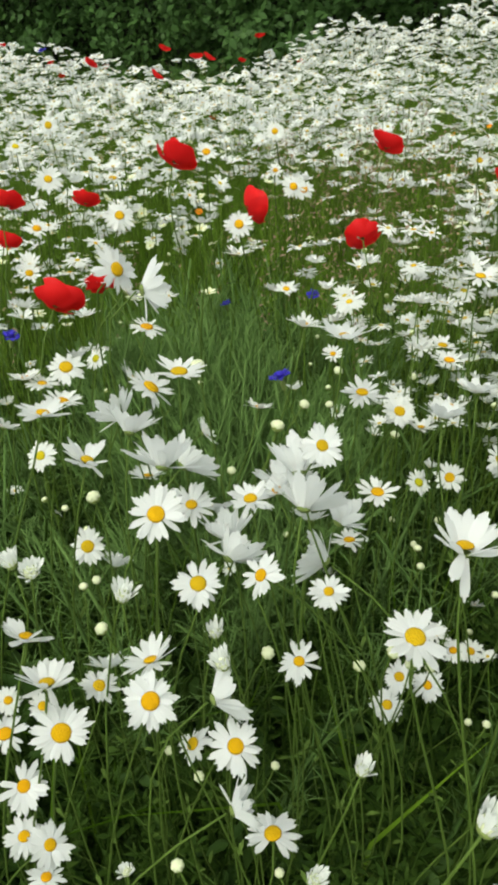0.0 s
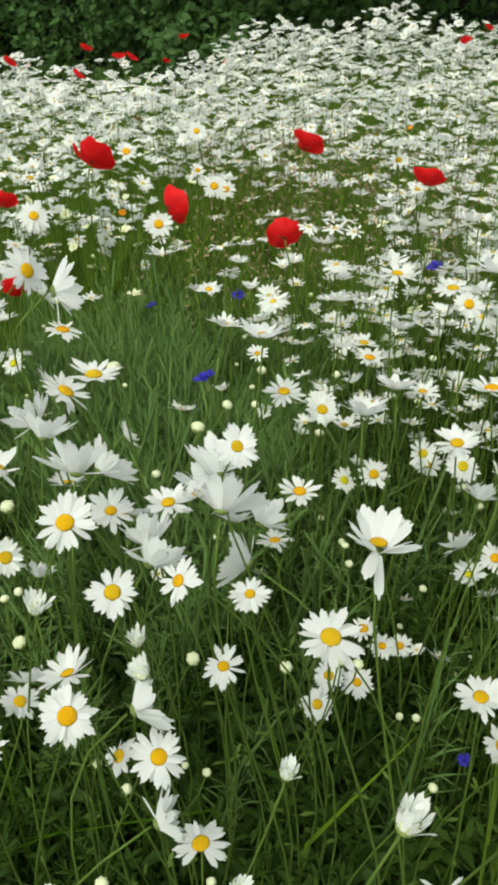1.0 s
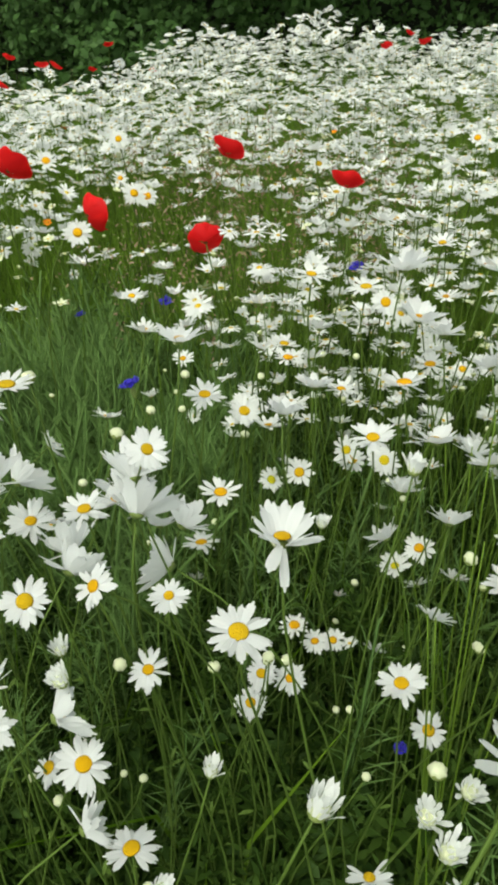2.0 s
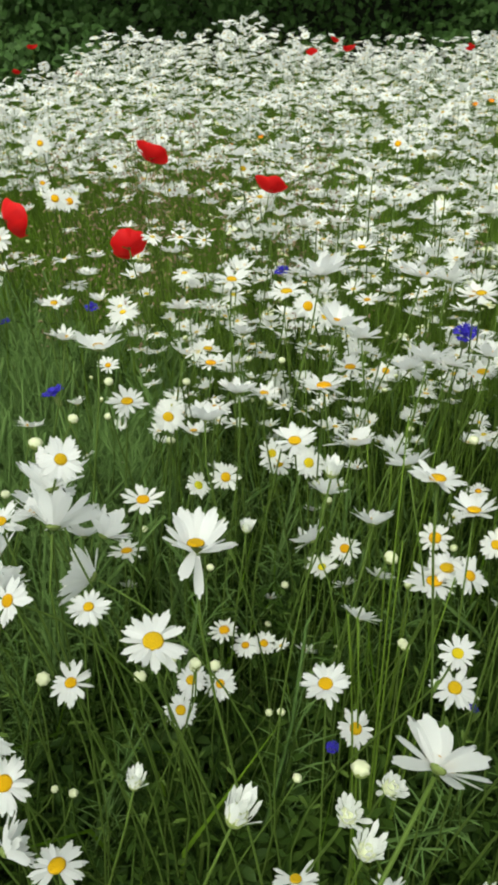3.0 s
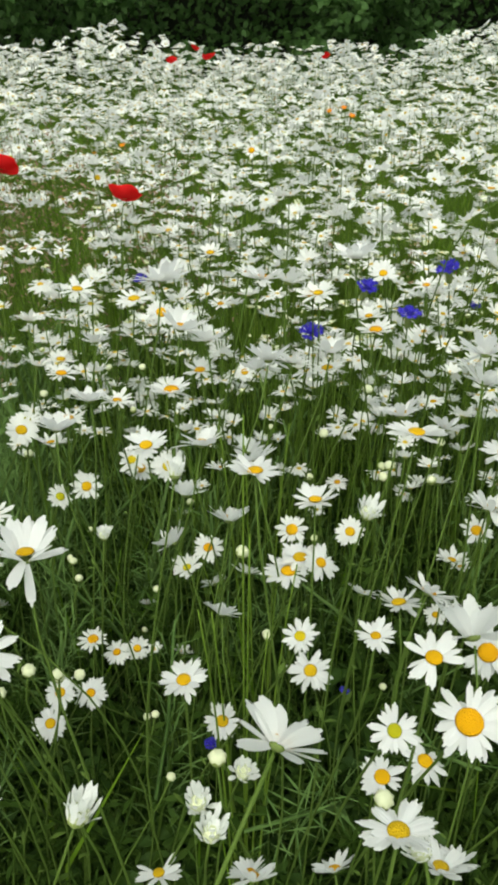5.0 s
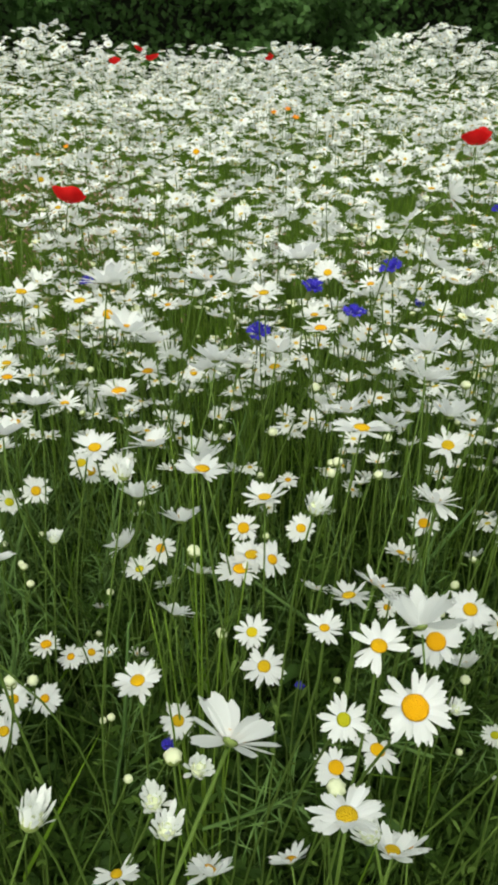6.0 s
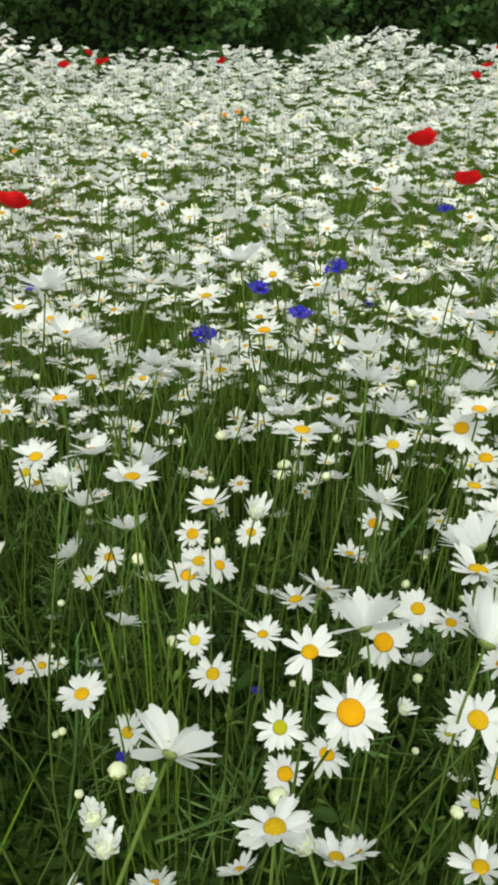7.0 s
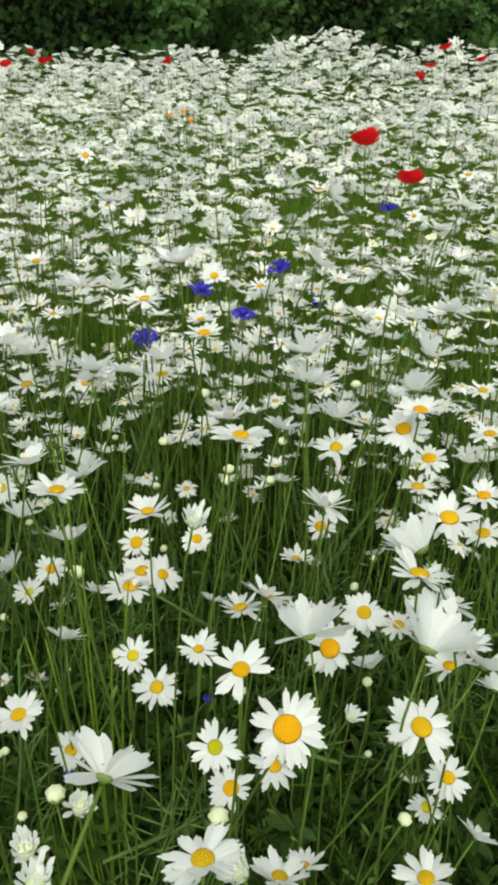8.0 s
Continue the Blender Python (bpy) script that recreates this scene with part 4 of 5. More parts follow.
daisy(-0.019, 0.591, 0.664, 0.0467, (0.1, -0.25, 0.96), 0.29)
daisy(-0.006, 0.639, 0.623, 0.0504, (0.38, 0.67, 0.63), 0.55)
daisy(0.017, 0.544, 0.663, 0.0684, (-0.4, 0.66, 0.64), 0.82)
daisy(0.017, 0.517, 0.664, 0.0698, (0.59, 0.63, 0.49), 0.83)
daisy(0.037, 0.518, 0.72, 0.0395, (-0.06, -0.07, 1), 0.4)
daisy(0.058, 0.571, 0.688, 0.0485, (-0.26, 0.26, 0.93), 0.5)
daisy(0.077, 0.493, 0.729, 0.0717, (0.27, 0.66, 0.69), 0.78)
daisy(0.09, 0.485, 0.787, 0.0353, (0.25, -0.58, 0.77), 0.11)
daisy(0.076, 0.553, 0.722, 0.0746, (-0.08, 0.66, 0.75), 0.85)
daisy(0.091, 0.656, 0.593, 0.0473, (0.16, 0.68, 0.71), 0.49)
daisy(0.067, 0.61, 0.665, 0.0718, (-0.2, 0.67, 0.72), 0.89)
daisy(-0.032, 0.539, 0.741, 0.0703, (0.14, 0.66, 0.74), 0.78)
daisy(-0.021, 0.586, 0.71, 0.0671, (0.71, 0.55, 0.45), 0.79)
daisy(-0.078, 0.713, 0.615, 0.047, (0.08, 0.32, 0.95), 0.51)
daisy(-0.022, 0.791, 0.621, 0.0469, (0.86, 0.22, 0.46), 0.53)
daisy(-0.095, 0.553, 0.739, 0.0493, (0.3, 0.04, 0.95), 0.5, shed=0.15)
daisy(-0.195, 0.733, 0.635, 0.0404, (-0.12, -0.69, 0.72), -0.04, young=True)
daisy(-0.094, 0.695, 0.7, 0.066, (-0.65, 0.38, 0.66), 0.85)
daisy(-0.071, 0.621, 0.726, 0.0654, (0.14, 0.64, 0.76), 0.78)
daisy(-0.054, 0.662, 0.748, 0.0479, (0.59, 0.05, 0.8), 0.2)
daisy(-0.024, 0.643, 0.771, 0.05, (0.1, 0.01, 1), 0.35)
daisy(-0.095, 0.785, 0.696, 0.0479, (0.69, 0.36, 0.62), 0.5)
daisy(-0.132, 0.582, 0.768, 0.0487, (0.26, 0.11, 0.96), 0.44)
daisy(-0.145, 0.684, 0.725, 0.0447, (0.26, 0.08, 0.96), 0.42)
daisy(-0.195, 0.789, 0.694, 0.0412, (0.18, 0.03, 0.98), 0.22)
daisy(-0.213, 0.792, 0.698, 0.0486, (-0.03, 0.34, 0.94), 0.61)
daisy(-0.146, 0.722, 0.744, 0.045, (0.25, -0.47, 0.85), -0.04)
daisy(-0.17, 0.949, 0.648, 0.0386, (-0.41, -0.58, 0.71), -0.04, young=True)
daisy(-0.076, 0.815, 0.744, 0.0446, (0.22, -0.03, 0.97), 0.23)
daisy(-0.056, 0.707, 0.826, 0.0714, (0.95, 0.31, 0.02), 0.78)
daisy(-0.086, 0.744, 0.834, 0.0519, (0.75, -0.55, 0.37), -0.04)
daisy(-0.104, 0.871, 0.765, 0.0497, (0.69, 0.49, 0.54), 0.49)
daisy(0.042, 0.861, 0.612, 0.0445, (0.16, 0.41, 0.9), 0.49)
daisy(-0.237, 0.759, 0.657, 0.043, (0.24, 0.67, 0.7), 0.46)
daisy(-0.264, 1.042, 0.736, 0.04, (0.29, -0.49, 0.82), 0.41)
daisy(-0.276, 1.158, 0.765, 0.0415, (0.26, -0.38, 0.89), 0.2)
daisy(-0.242, 0.925, 0.732, 0.0464, (0.16, 0.52, 0.84), 0.56)
daisy(0.023, 1.104, 0.772, 0.0457, (0.04, -0.8, 0.6), 0.08)
daisy(-0.128, 1.027, 0.812, 0.048, (0.2, -0.75, 0.64), -0.06)
daisy(-0.244, 1.149, 0.836, 0.0479, (0.28, -0.7, 0.65), 0.09)
daisy(0.107, 1.271, 0.781, 0.0462, (0.17, -0.81, 0.56), -0.09)
daisy(0.091, 1.751, 0.785, 0.0475, (-0.01, -0.86, 0.51), 0.07)
daisy(-0.382, 1.743, 0.821, 0.0472, (0.28, -0.83, 0.49), 0.01)
daisy(-0.201, 1.413, 0.777, 0.0433, (0.17, -0.22, 0.96), 0.28)
daisy(-0.415, 1.596, 0.807, 0.0437, (0.3, -0.45, 0.84), 0.21, young=True)
daisy(0.07, 1.203, 0.637, 0.0465, (0.04, 0.5, 0.86), 0.66)
daisy(0.13, 0.721, 0.763, 0.0569, (0.07, 0.28, 0.96), 0.61)
daisy(0.098, 0.839, 0.727, 0.0505, (0.13, 0.2, 0.97), 0.55)
daisy(0.147, 1.014, 0.609, 0.038, (-0.05, -0.43, 0.9), 0.41)
daisy(0.153, 0.749, 0.687, 0.0476, (0.06, -0.11, 0.99), 0.22)
daisy(0.198, 0.774, 0.648, 0.0399, (-0.14, -0.63, 0.76), -0.05)
daisy(0.225, 0.687, 0.689, 0.0546, (0.25, 0.31, 0.92), 0.67)
daisy(0.228, 0.794, 0.612, 0.0496, (-0.01, 0.28, 0.96), 0.66)
daisy(0.227, 0.779, 0.548, 0.0386, (0.31, -0.53, 0.79), 0.02, young=True)
daisy(0.149, 0.6, 0.663, 0.046, (0.05, -0.09, 0.99), 0.35)
daisy(-0.279, 1.414, 0.786, 0.0551, (0.09, 0.37, 0.93), 0.68)
daisy(-0.042, 1.52, 0.793, 0.047, (0.09, -0.64, 0.76), 0.26)
daisy(-0.048, 1.318, 0.719, 0.05, (0.17, 0.39, 0.9), 0.64)
daisy(0.164, 1.423, 0.638, 0.0435, (0.02, 0.26, 0.96), 0.59)
daisy(0.144, 1.297, 0.649, 0.0447, (0.03, 0.39, 0.92), 0.6)
daisy(0.294, 1.319, 0.665, 0.0459, (0.02, 0.42, 0.91), 0.63)
daisy(0.196, 0.762, 0.655, 0.042, (0.09, -0.52, 0.85), 0.14)
daisy(0.21, 0.855, 0.617, 0.0401, (0.04, -0.21, 0.98), 0.21, young=True)
daisy(0.245, 0.742, 0.669, 0.0437, (0.15, 0.02, 0.99), 0.32)
daisy(0.237, 0.831, 0.591, 0.0437, (0.27, 0.54, 0.8), 0.47)
daisy(0.256, 0.755, 0.57, 0.0406, (-0.13, -0.72, 0.68), 0.09)
daisy(0.162, 0.373, 0.782, 0.0562, (0.11, 0.2, 0.97), 0.72, shed=0.15, hanging=True)
daisy(0.13, 0.339, 0.75, 0.0425, (0.09, -0.28, 0.96), 0.05)
daisy(0.176, 0.576, 0.449, 0.0382, (-0.01, -0.35, 0.94), 0.07)
daisy(0.206, 0.577, 0.434, 0.0377, (0.03, -0.48, 0.87), -0.03)
daisy(0.16, 0.549, 0.44, 0.0372, (-0.02, -0.45, 0.89), 0)
daisy(0.223, 0.633, 0.452, 0.0384, (0.01, -0.11, 0.99), 0.29)
daisy(0.248, 0.64, 0.416, 0.0372, (-0.13, -0.22, 0.97), -0.1)
daisy(0.276, 0.664, 0.388, 0.0362, (0.11, -0.41, 0.9), 0.02)
daisy(0.326, 0.817, 0.311, 0.0368, (0.16, 0.57, 0.81), 0.48)
daisy(0.344, 0.708, 0.31, 0.0412, (0.44, 0.47, 0.76), 0.65)
daisy(0.266, 0.427, 0.58, 0.0442, (-0.04, -0.03, 1), 0.29)
daisy(0.308, 0.456, 0.478, 0.038, (-0.05, -0.43, 0.9), 0.13)
daisy(0.38, 0.422, 0.548, 0.0419, (-0.23, -0.35, 0.91), -0.03)
daisy(0.338, 0.363, 0.66, 0.0298, (-0.16, -0.28, 0.95), 0.12, young=True)
daisy(0.281, 0.277, 0.671, 0.0671, (0.72, 0.63, 0.28), 0.46, foot=(-0.14, -0.09))
daisy(0.206, 0.309, 0.533, 0.0356, (0.06, 0.25, 0.97), 0.4, shed=0.2)
daisy(0.266, 0.288, 0.528, 0.0346, (0.17, 0.55, 0.82), 0.4)
daisy(0.299, 0.74, 0.68, 0.0439, (0.11, 0, 0.99), 0.35)
daisy(0.269, 0.734, 0.69, 0.0507, (-0.01, 0.36, 0.93), 0.54)
daisy(0.335, 0.65, 0.727, 0.0542, (-0.03, 0.02, 1), 0.35)
daisy(0.3, 0.629, 0.684, 0.0486, (-0.06, -0.15, 0.99), 0.34)
daisy(0.313, 0.761, 0.589, 0.0409, (-0.34, -0.51, 0.79), 0.14, young=True)
daisy(0.327, 0.782, 0.561, 0.0397, (-0.13, -0.44, 0.89), -0.07)
daisy(0.343, 0.714, 0.6, 0.0416, (-0.14, -0.73, 0.67), 0, young=True)
daisy(0.35, 0.675, 0.584, 0.0528, (0.36, 0.43, 0.83), 0.7)
daisy(0.339, 0.575, 0.706, 0.0542, (0.25, 0.34, 0.91), 0.54)
daisy(0.422, 0.666, 0.628, 0.0497, (0.38, 0.5, 0.78), 0.6)
daisy(0.378, 0.544, 0.697, 0.0495, (0.09, 0.65, 0.75), 0.4)
daisy(0.296, 0.347, 0.823, 0.0351, (0.05, 0.12, 0.99), 0.29)
daisy(0.436, 0.801, 0.522, 0.0417, (0.06, 0.3, 0.95), 0.5)
daisy(0.408, 0.479, 0.686, 0.0463, (0.06, 0.16, 0.99), 0.4)
daisy(0.446, 0.6, 0.559, 0.0402, (-0.3, -0.43, 0.85), 0.1)
daisy(0.429, 0.944, 0.356, 0.0392, (0.13, 0.47, 0.87), 0.6)
daisy(0.371, 0.595, 0.597, 0.0542, (0.33, 0.62, 0.71), 0.7)
daisy(0.366, 0.65, 0.523, 0.0399, (-0.21, -0.45, 0.87), -0.06)
daisy(0.325, 0.644, 0.547, 0.0506, (-0.26, 0.76, 0.6), 0.66)
daisy(0.339, 0.647, 0.504, 0.0439, (-0.18, -0.13, 0.97), 0.49, young=True)
daisy(0.411, 0.652, 0.469, 0.0448, (0.5, 0.56, 0.66), 0.61)
daisy(0.339, 0.534, 0.533, 0.0461, (0.29, 0.56, 0.77), 0.51)
daisy(0.382, 0.68, 0.44, 0.0405, (-0.04, 0.81, 0.58), 0.47)
daisy(0.284, 0.818, 0.783, 0.0481, (0.1, -0.13, 0.99), 0.31)
daisy(0.345, 0.813, 0.765, 0.0466, (-0.03, -0.1, 0.99), 0.22)
daisy(0.402, 0.91, 0.706, 0.0417, (-0.06, -0.82, 0.56), 0.01)
daisy(0.307, 0.871, 0.696, 0.0486, (0.14, 0.49, 0.86), 0.56)
daisy(0.363, 0.699, 0.769, 0.0606, (0.27, 0.22, 0.94), 0.7)
daisy(0.387, 0.69, 0.756, 0.0542, (0.05, 0.29, 0.96), 0.57)
daisy(0.501, 0.955, 0.687, 0.0399, (-0.09, -0.07, 0.99), 0.35)
daisy(0.234, 0.869, 0.679, 0.0501, (0.32, 0.28, 0.9), 0.62)
daisy(0.262, 0.864, 0.683, 0.0422, (0.14, -0.05, 0.99), 0.4)
daisy(0.249, 0.778, 0.705, 0.0444, (0.09, -0.03, 1), 0.39)
daisy(0.389, 0.721, 0.708, 0.0445, (-0.05, 0.01, 1), 0.25)
daisy(0.529, 0.938, 0.585, 0.0368, (-0.08, -0.56, 0.83), -0.1)
daisy(0.511, 0.82, 0.642, 0.0394, (-0.35, -0.09, 0.93), 0.44)
daisy(0.426, 0.621, 0.756, 0.0573, (0.24, 0.46, 0.86), 0.64)
daisy(0.458, 0.722, 0.697, 0.0514, (-0.15, 0.63, 0.77), 0.62)
daisy(0.468, 0.653, 0.732, 0.0485, (0.26, 0.25, 0.93), 0.46)
daisy(0.517, 0.696, 0.785, 0.046, (-0.12, -0.05, 0.99), 0.31)
daisy(0.5, 0.735, 0.788, 0.0599, (0.37, 0.27, 0.89), 0.69)
daisy(0.484, 0.943, 0.764, 0.0453, (-0.06, -0.14, 0.99), 0.43)
daisy(0.355, 0.728, 0.812, 0.0641, (0.15, 0.21, 0.97), 0.65)
daisy(0.481, 0.801, 0.779, 0.0507, (0.31, 0.33, 0.89), 0.45)
daisy(0.532, 0.695, 0.695, 0.0415, (-0.08, 0.03, 1), 0.24)
daisy(0.234, 0.881, 0.732, 0.051, (0.21, 0.26, 0.94), 0.58)
daisy(0.287, 0.972, 0.692, 0.0447, (0.11, 0.31, 0.94), 0.48)
daisy(0.358, 1.184, 0.758, 0.0499, (0.22, 0.33, 0.92), 0.51)
daisy(0.086, 1.083, 0.682, 0.0379, (0.13, -0.35, 0.93), 0.26)
daisy(0.229, 1.218, 0.632, 0.0365, (0.07, -0.11, 0.99), 0.43, young=True)
daisy(0.449, 1.333, 0.743, 0.0428, (-0.04, -0.22, 0.98), 0.36)
daisy(0.129, 1.368, 0.753, 0.0415, (0.14, -0.82, 0.55), -0.07)
daisy(0.095, 1.776, 0.778, 0.0425, (0.07, -0.86, 0.51), 0.08)
daisy(0.829, 1.626, 0.76, 0.0432, (-0.35, -0.69, 0.64), 0.12)
daisy(0.086, 1.599, 0.737, 0.0391, (0.11, -0.63, 0.77), 0.38)
daisy(0.463, 1.517, 0.754, 0.0433, (-0.13, -0.62, 0.77), 0.24)
daisy(0.456, 1.509, 0.781, 0.0575, (0.09, 0.3, 0.95), 0.66)
daisy(0.519, 1.406, 0.718, 0.0503, (0.25, 0.09, 0.96), 0.65)
daisy(0.283, 1.312, 0.67, 0.0422, (0.13, 0.4, 0.91), 0.49)
daisy(0.141, 1.277, 0.655, 0.0451, (0.13, 0.08, 0.99), 0.65)
daisy(0.435, 1.035, 0.773, 0.0528, (0.2, 0.33, 0.92), 0.55)
daisy(0.403, 1.091, 0.752, 0.053, (0.11, 0.38, 0.92), 0.61)
daisy(0.482, 1.028, 0.776, 0.0504, (0.13, 0.15, 0.98), 0.46)
daisy(0.628, 1.039, 0.804, 0.0516, (0.06, 0.35, 0.93), 0.47)
daisy(0.591, 1.091, 0.784, 0.0509, (0.09, 0.14, 0.99), 0.49)
daisy(0.604, 1.263, 0.785, 0.0522, (0.17, 0.28, 0.95), 0.52)
daisy(0.4, 0.512, 0.584, 0.0549, (0.03, 0.01, 1), 0.28)
daisy(0.415, 0.518, 0.592, 0.0434, (-0.04, 0, 1), 0.23)
daisy(0.427, 0.498, 0.597, 0.0436, (0.18, -0.54, 0.82), -0.04)
daisy(0.512, 0.588, 0.545, 0.0399, (-0.21, -0.47, 0.86), 0.05)
daisy(0.587, 0.752, 0.491, 0.0363, (-0.11, -0.07, 0.99), 0.22)
daisy(0.656, 0.759, 0.406, 0.0431, (0.27, 0.6, 0.75), 0.7)
daisy(0.662, 0.635, 0.542, 0.0448, (0.28, 0.38, 0.88), 0.64)
daisy(0.347, 0.282, 0.731, 0.0282, (-0.04, 0.01, 1), 0.28)
daisy(0.321, 0.219, 0.731, 0.0287, (-0.27, -0.48, 0.83), -0.04, young=True)
daisy(0.384, 0.307, 0.546, 0.0385, (-0.08, -0.16, 0.98), 0.05, shed=0.1)
daisy(0.275, 0.149, 0.773, 0.0349, (0.01, 0.12, 0.99), 0.2)
daisy(0.318, 0.26, 0.541, 0.0356, (0.05, 0.63, 0.78), 0.4)
daisy(0.253, 0.249, 0.593, 0.0382, (0.17, 0.42, 0.89), 0.6, shed=0.2)
daisy(0.395, 0.229, 0.547, 0.0345, (0.3, 0.45, 0.84), 0.4)
daisy(0.455, 0.408, 0.612, 0.044, (-0.02, 0.35, 0.94), 0.33)
daisy(0.459, 0.377, 0.648, 0.0463, (0.57, 0.23, 0.79), 0.3)
daisy(0.627, 0.562, 0.401, 0.0343, (-0.18, -0.24, 0.95), -0.04)
daisy(0.328, 0.206, 0.794, 0.0329, (-0.11, -0.13, 0.99), -0.05, shed=0.18)
daisy(0.701, 0.616, 0.411, 0.0336, (0.02, 0.26, 0.97), 0.33)
daisy(0.509, 0.548, 0.488, 0.0416, (0.44, 0.42, 0.79), 0.46)
daisy(0.504, 0.504, 0.737, 0.0539, (0.2, 0.3, 0.93), 0.55)
daisy(0.469, 0.431, 0.765, 0.0503, (0.08, 0.06, 1), 0.22)
daisy(0.591, 0.55, 0.68, 0.0475, (0.37, 0.18, 0.91), 0.52)
daisy(0.714, 0.734, 0.596, 0.0367, (-0.09, 0.09, 0.99), 0.22)
daisy(0.724, 0.676, 0.551, 0.0451, (0.25, 0.55, 0.8), 0.68)
daisy(0.549, 0.628, 0.763, 0.0458, (-0.07, -0.03, 1), 0.4)
daisy(0.598, 0.722, 0.737, 0.0428, (-0.11, -0.03, 0.99), 0.37)
daisy(0.514, 0.703, 0.781, 0.047, (-0.09, -0.08, 0.99), 0.31)
daisy(0.537, 0.656, 0.833, 0.0627, (0.09, 0.2, 0.98), 0.61)
daisy(0.651, 0.782, 0.763, 0.0439, (-0.35, -0.42, 0.84), 0.35)
daisy(0.463, 0.721, 0.801, 0.0551, (0.23, 0.17, 0.96), 0.5)
daisy(0.744, 0.82, 0.723, 0.0402, (-0.17, -0.04, 0.98), 0.24)
daisy(0.634, 1.02, 0.808, 0.0526, (0.1, 0.29, 0.95), 0.47)
daisy(0.563, 0.765, 0.656, 0.0405, (-0.2, -0.29, 0.94), 0.33)
daisy(0.516, 0.661, 0.732, 0.0561, (0.18, 0.24, 0.95), 0.67)
daisy(0.472, 0.74, 0.689, 0.0517, (0.83, 0.09, 0.55), 0.63)
daisy(0.765, 0.934, 0.763, 0.0482, (0.27, 0.23, 0.93), 0.52)
daisy(0.557, 1.094, 0.829, 0.0562, (0.22, 0.25, 0.94), 0.49)
daisy(0.473, 1.095, 0.757, 0.0435, (0.04, -0.2, 0.98), 0.4)
daisy(0.737, 0.804, 0.664, 0.0378, (-0.14, 0.01, 0.99), 0.38)
daisy(0.65, 1.072, 0.747, 0.0483, (0.15, 0.14, 0.98), 0.52)
daisy(0.804, 0.918, 0.729, 0.0449, (0.02, 0.25, 0.97), 0.5)
daisy(0.825, 1.074, 0.78, 0.0532, (0.09, 0.12, 0.99), 0.63)
daisy(0.822, 0.941, 0.776, 0.0519, (0, 0.21, 0.98), 0.61)
daisy(0.735, 1.067, 0.758, 0.0547, (0.12, 0.35, 0.93), 0.68)
daisy(0.351, 0.199, 0.746, 0.0421, (-0.23, -0.37, 0.9), -0.05)
daisy(0.422, 0.306, 0.546, 0.0401, (0.13, -0.12, 0.98), -0.06)
daisy(0.347, 0.194, 0.627, 0.0401, (0.21, 0.27, 0.94), 0.55)
daisy(0.419, 0.15, 0.625, 0.0387, (0.01, 0.18, 0.98), 0.3)
daisy(0.46, 0.205, 0.67, 0.0472, (-0.15, -0.28, 0.95), -0.09, shed=0.1)
daisy(0.631, 0.365, 0.381, 0.0337, (-0.26, 0.02, 0.96), -0.07, young=True)
daisy(0.534, 0.23, 0.538, 0.0376, (-0.26, -0.22, 0.94), -0.09)
daisy(0.549, 0.255, 0.458, 0.034, (0, -0.11, 0.99), 0.03, young=True)
daisy(0.65, 0.355, 0.299, 0.0349, (0.39, 0.54, 0.75), 0.56)
daisy(0.548, 0.203, 0.486, 0.0371, (0.8, 0.03, 0.6), 0.5)
daisy(0.505, 0.347, 0.591, 0.049, (-0.37, -0.38, 0.85), -0.06)
daisy(0.557, 0.365, 0.591, 0.0438, (-0.3, -0.32, 0.9), 0.13)
daisy(0.604, 0.366, 0.551, 0.0413, (-0.09, -0.09, 0.99), 0.3)
daisy(0.457, 0.318, 0.656, 0.0735, (0.22, 0.78, 0.58), 0.86)
daisy(0.599, 0.324, 0.599, 0.0542, (0, 0.04, 1), 0.68, young=True)
daisy(0.61, 0.317, 0.613, 0.0501, (0.74, 0.2, 0.64), 0.57)
daisy(0.511, 0.27, 0.722, 0.0517, (0.2, 0.16, 0.97), 0.4, shed=0.12)
daisy(0.536, 0.294, 0.719, 0.0732, (-0.03, 0.86, 0.5), 0.83)
daisy(0.573, 0.304, 0.725, 0.0496, (-0.15, -0.1, 0.98), 0.21)
daisy(0.699, 0.364, 0.622, 0.0417, (-0.23, 0, 0.97), 0.23)
daisy(0.67, 0.35, 0.683, 0.0445, (-0.12, 0.11, 0.99), 0.31)
daisy(0.646, 0.405, 0.67, 0.0448, (0.08, 0.11, 0.99), 0.22)
daisy(0.565, 0.439, 0.659, 0.0534, (0.33, 0.32, 0.89), 0.57)
daisy(0.63, 0.521, 0.558, 0.0408, (-0.28, -0.29, 0.91), 0.07)
daisy(0.567, 0.48, 0.568, 0.0423, (0.28, 0.12, 0.95), 0.36)
daisy(0.799, 0.6, 0.393, 0.0413, (0.22, 0.74, 0.64), 0.63)
daisy(0.475, 0.222, 0.716, 0.078, (0.72, 0.32, 0.61), 0.88)
daisy(0.605, 0.287, 0.596, 0.0424, (-0.06, 0.01, 1), 0.39)
daisy(0.589, 0.29, 0.574, 0.0418, (-0.1, 0.09, 0.99), 0.3, shed=0.2)
daisy(0.577, 0.25, 0.617, 0.0494, (0.77, 0.2, 0.6), 0.54)
daisy(0.653, 0.443, 0.4, 0.0462, (0.21, 0.37, 0.9), 0.71)
daisy(0.63, 0.269, 0.542, 0.0428, (0.69, 0.41, 0.59), 0.47)
daisy(0.628, 0.415, 0.732, 0.0477, (-0.41, -0.23, 0.88), -0.01)
daisy(0.633, 0.403, 0.754, 0.0484, (0.01, 0.04, 1), 0.31)
daisy(0.689, 0.466, 0.733, 0.0543, (0.34, 0.42, 0.84), 0.61)
daisy(0.604, 0.475, 0.69, 0.0461, (-0.22, -0.26, 0.94), 0.26)
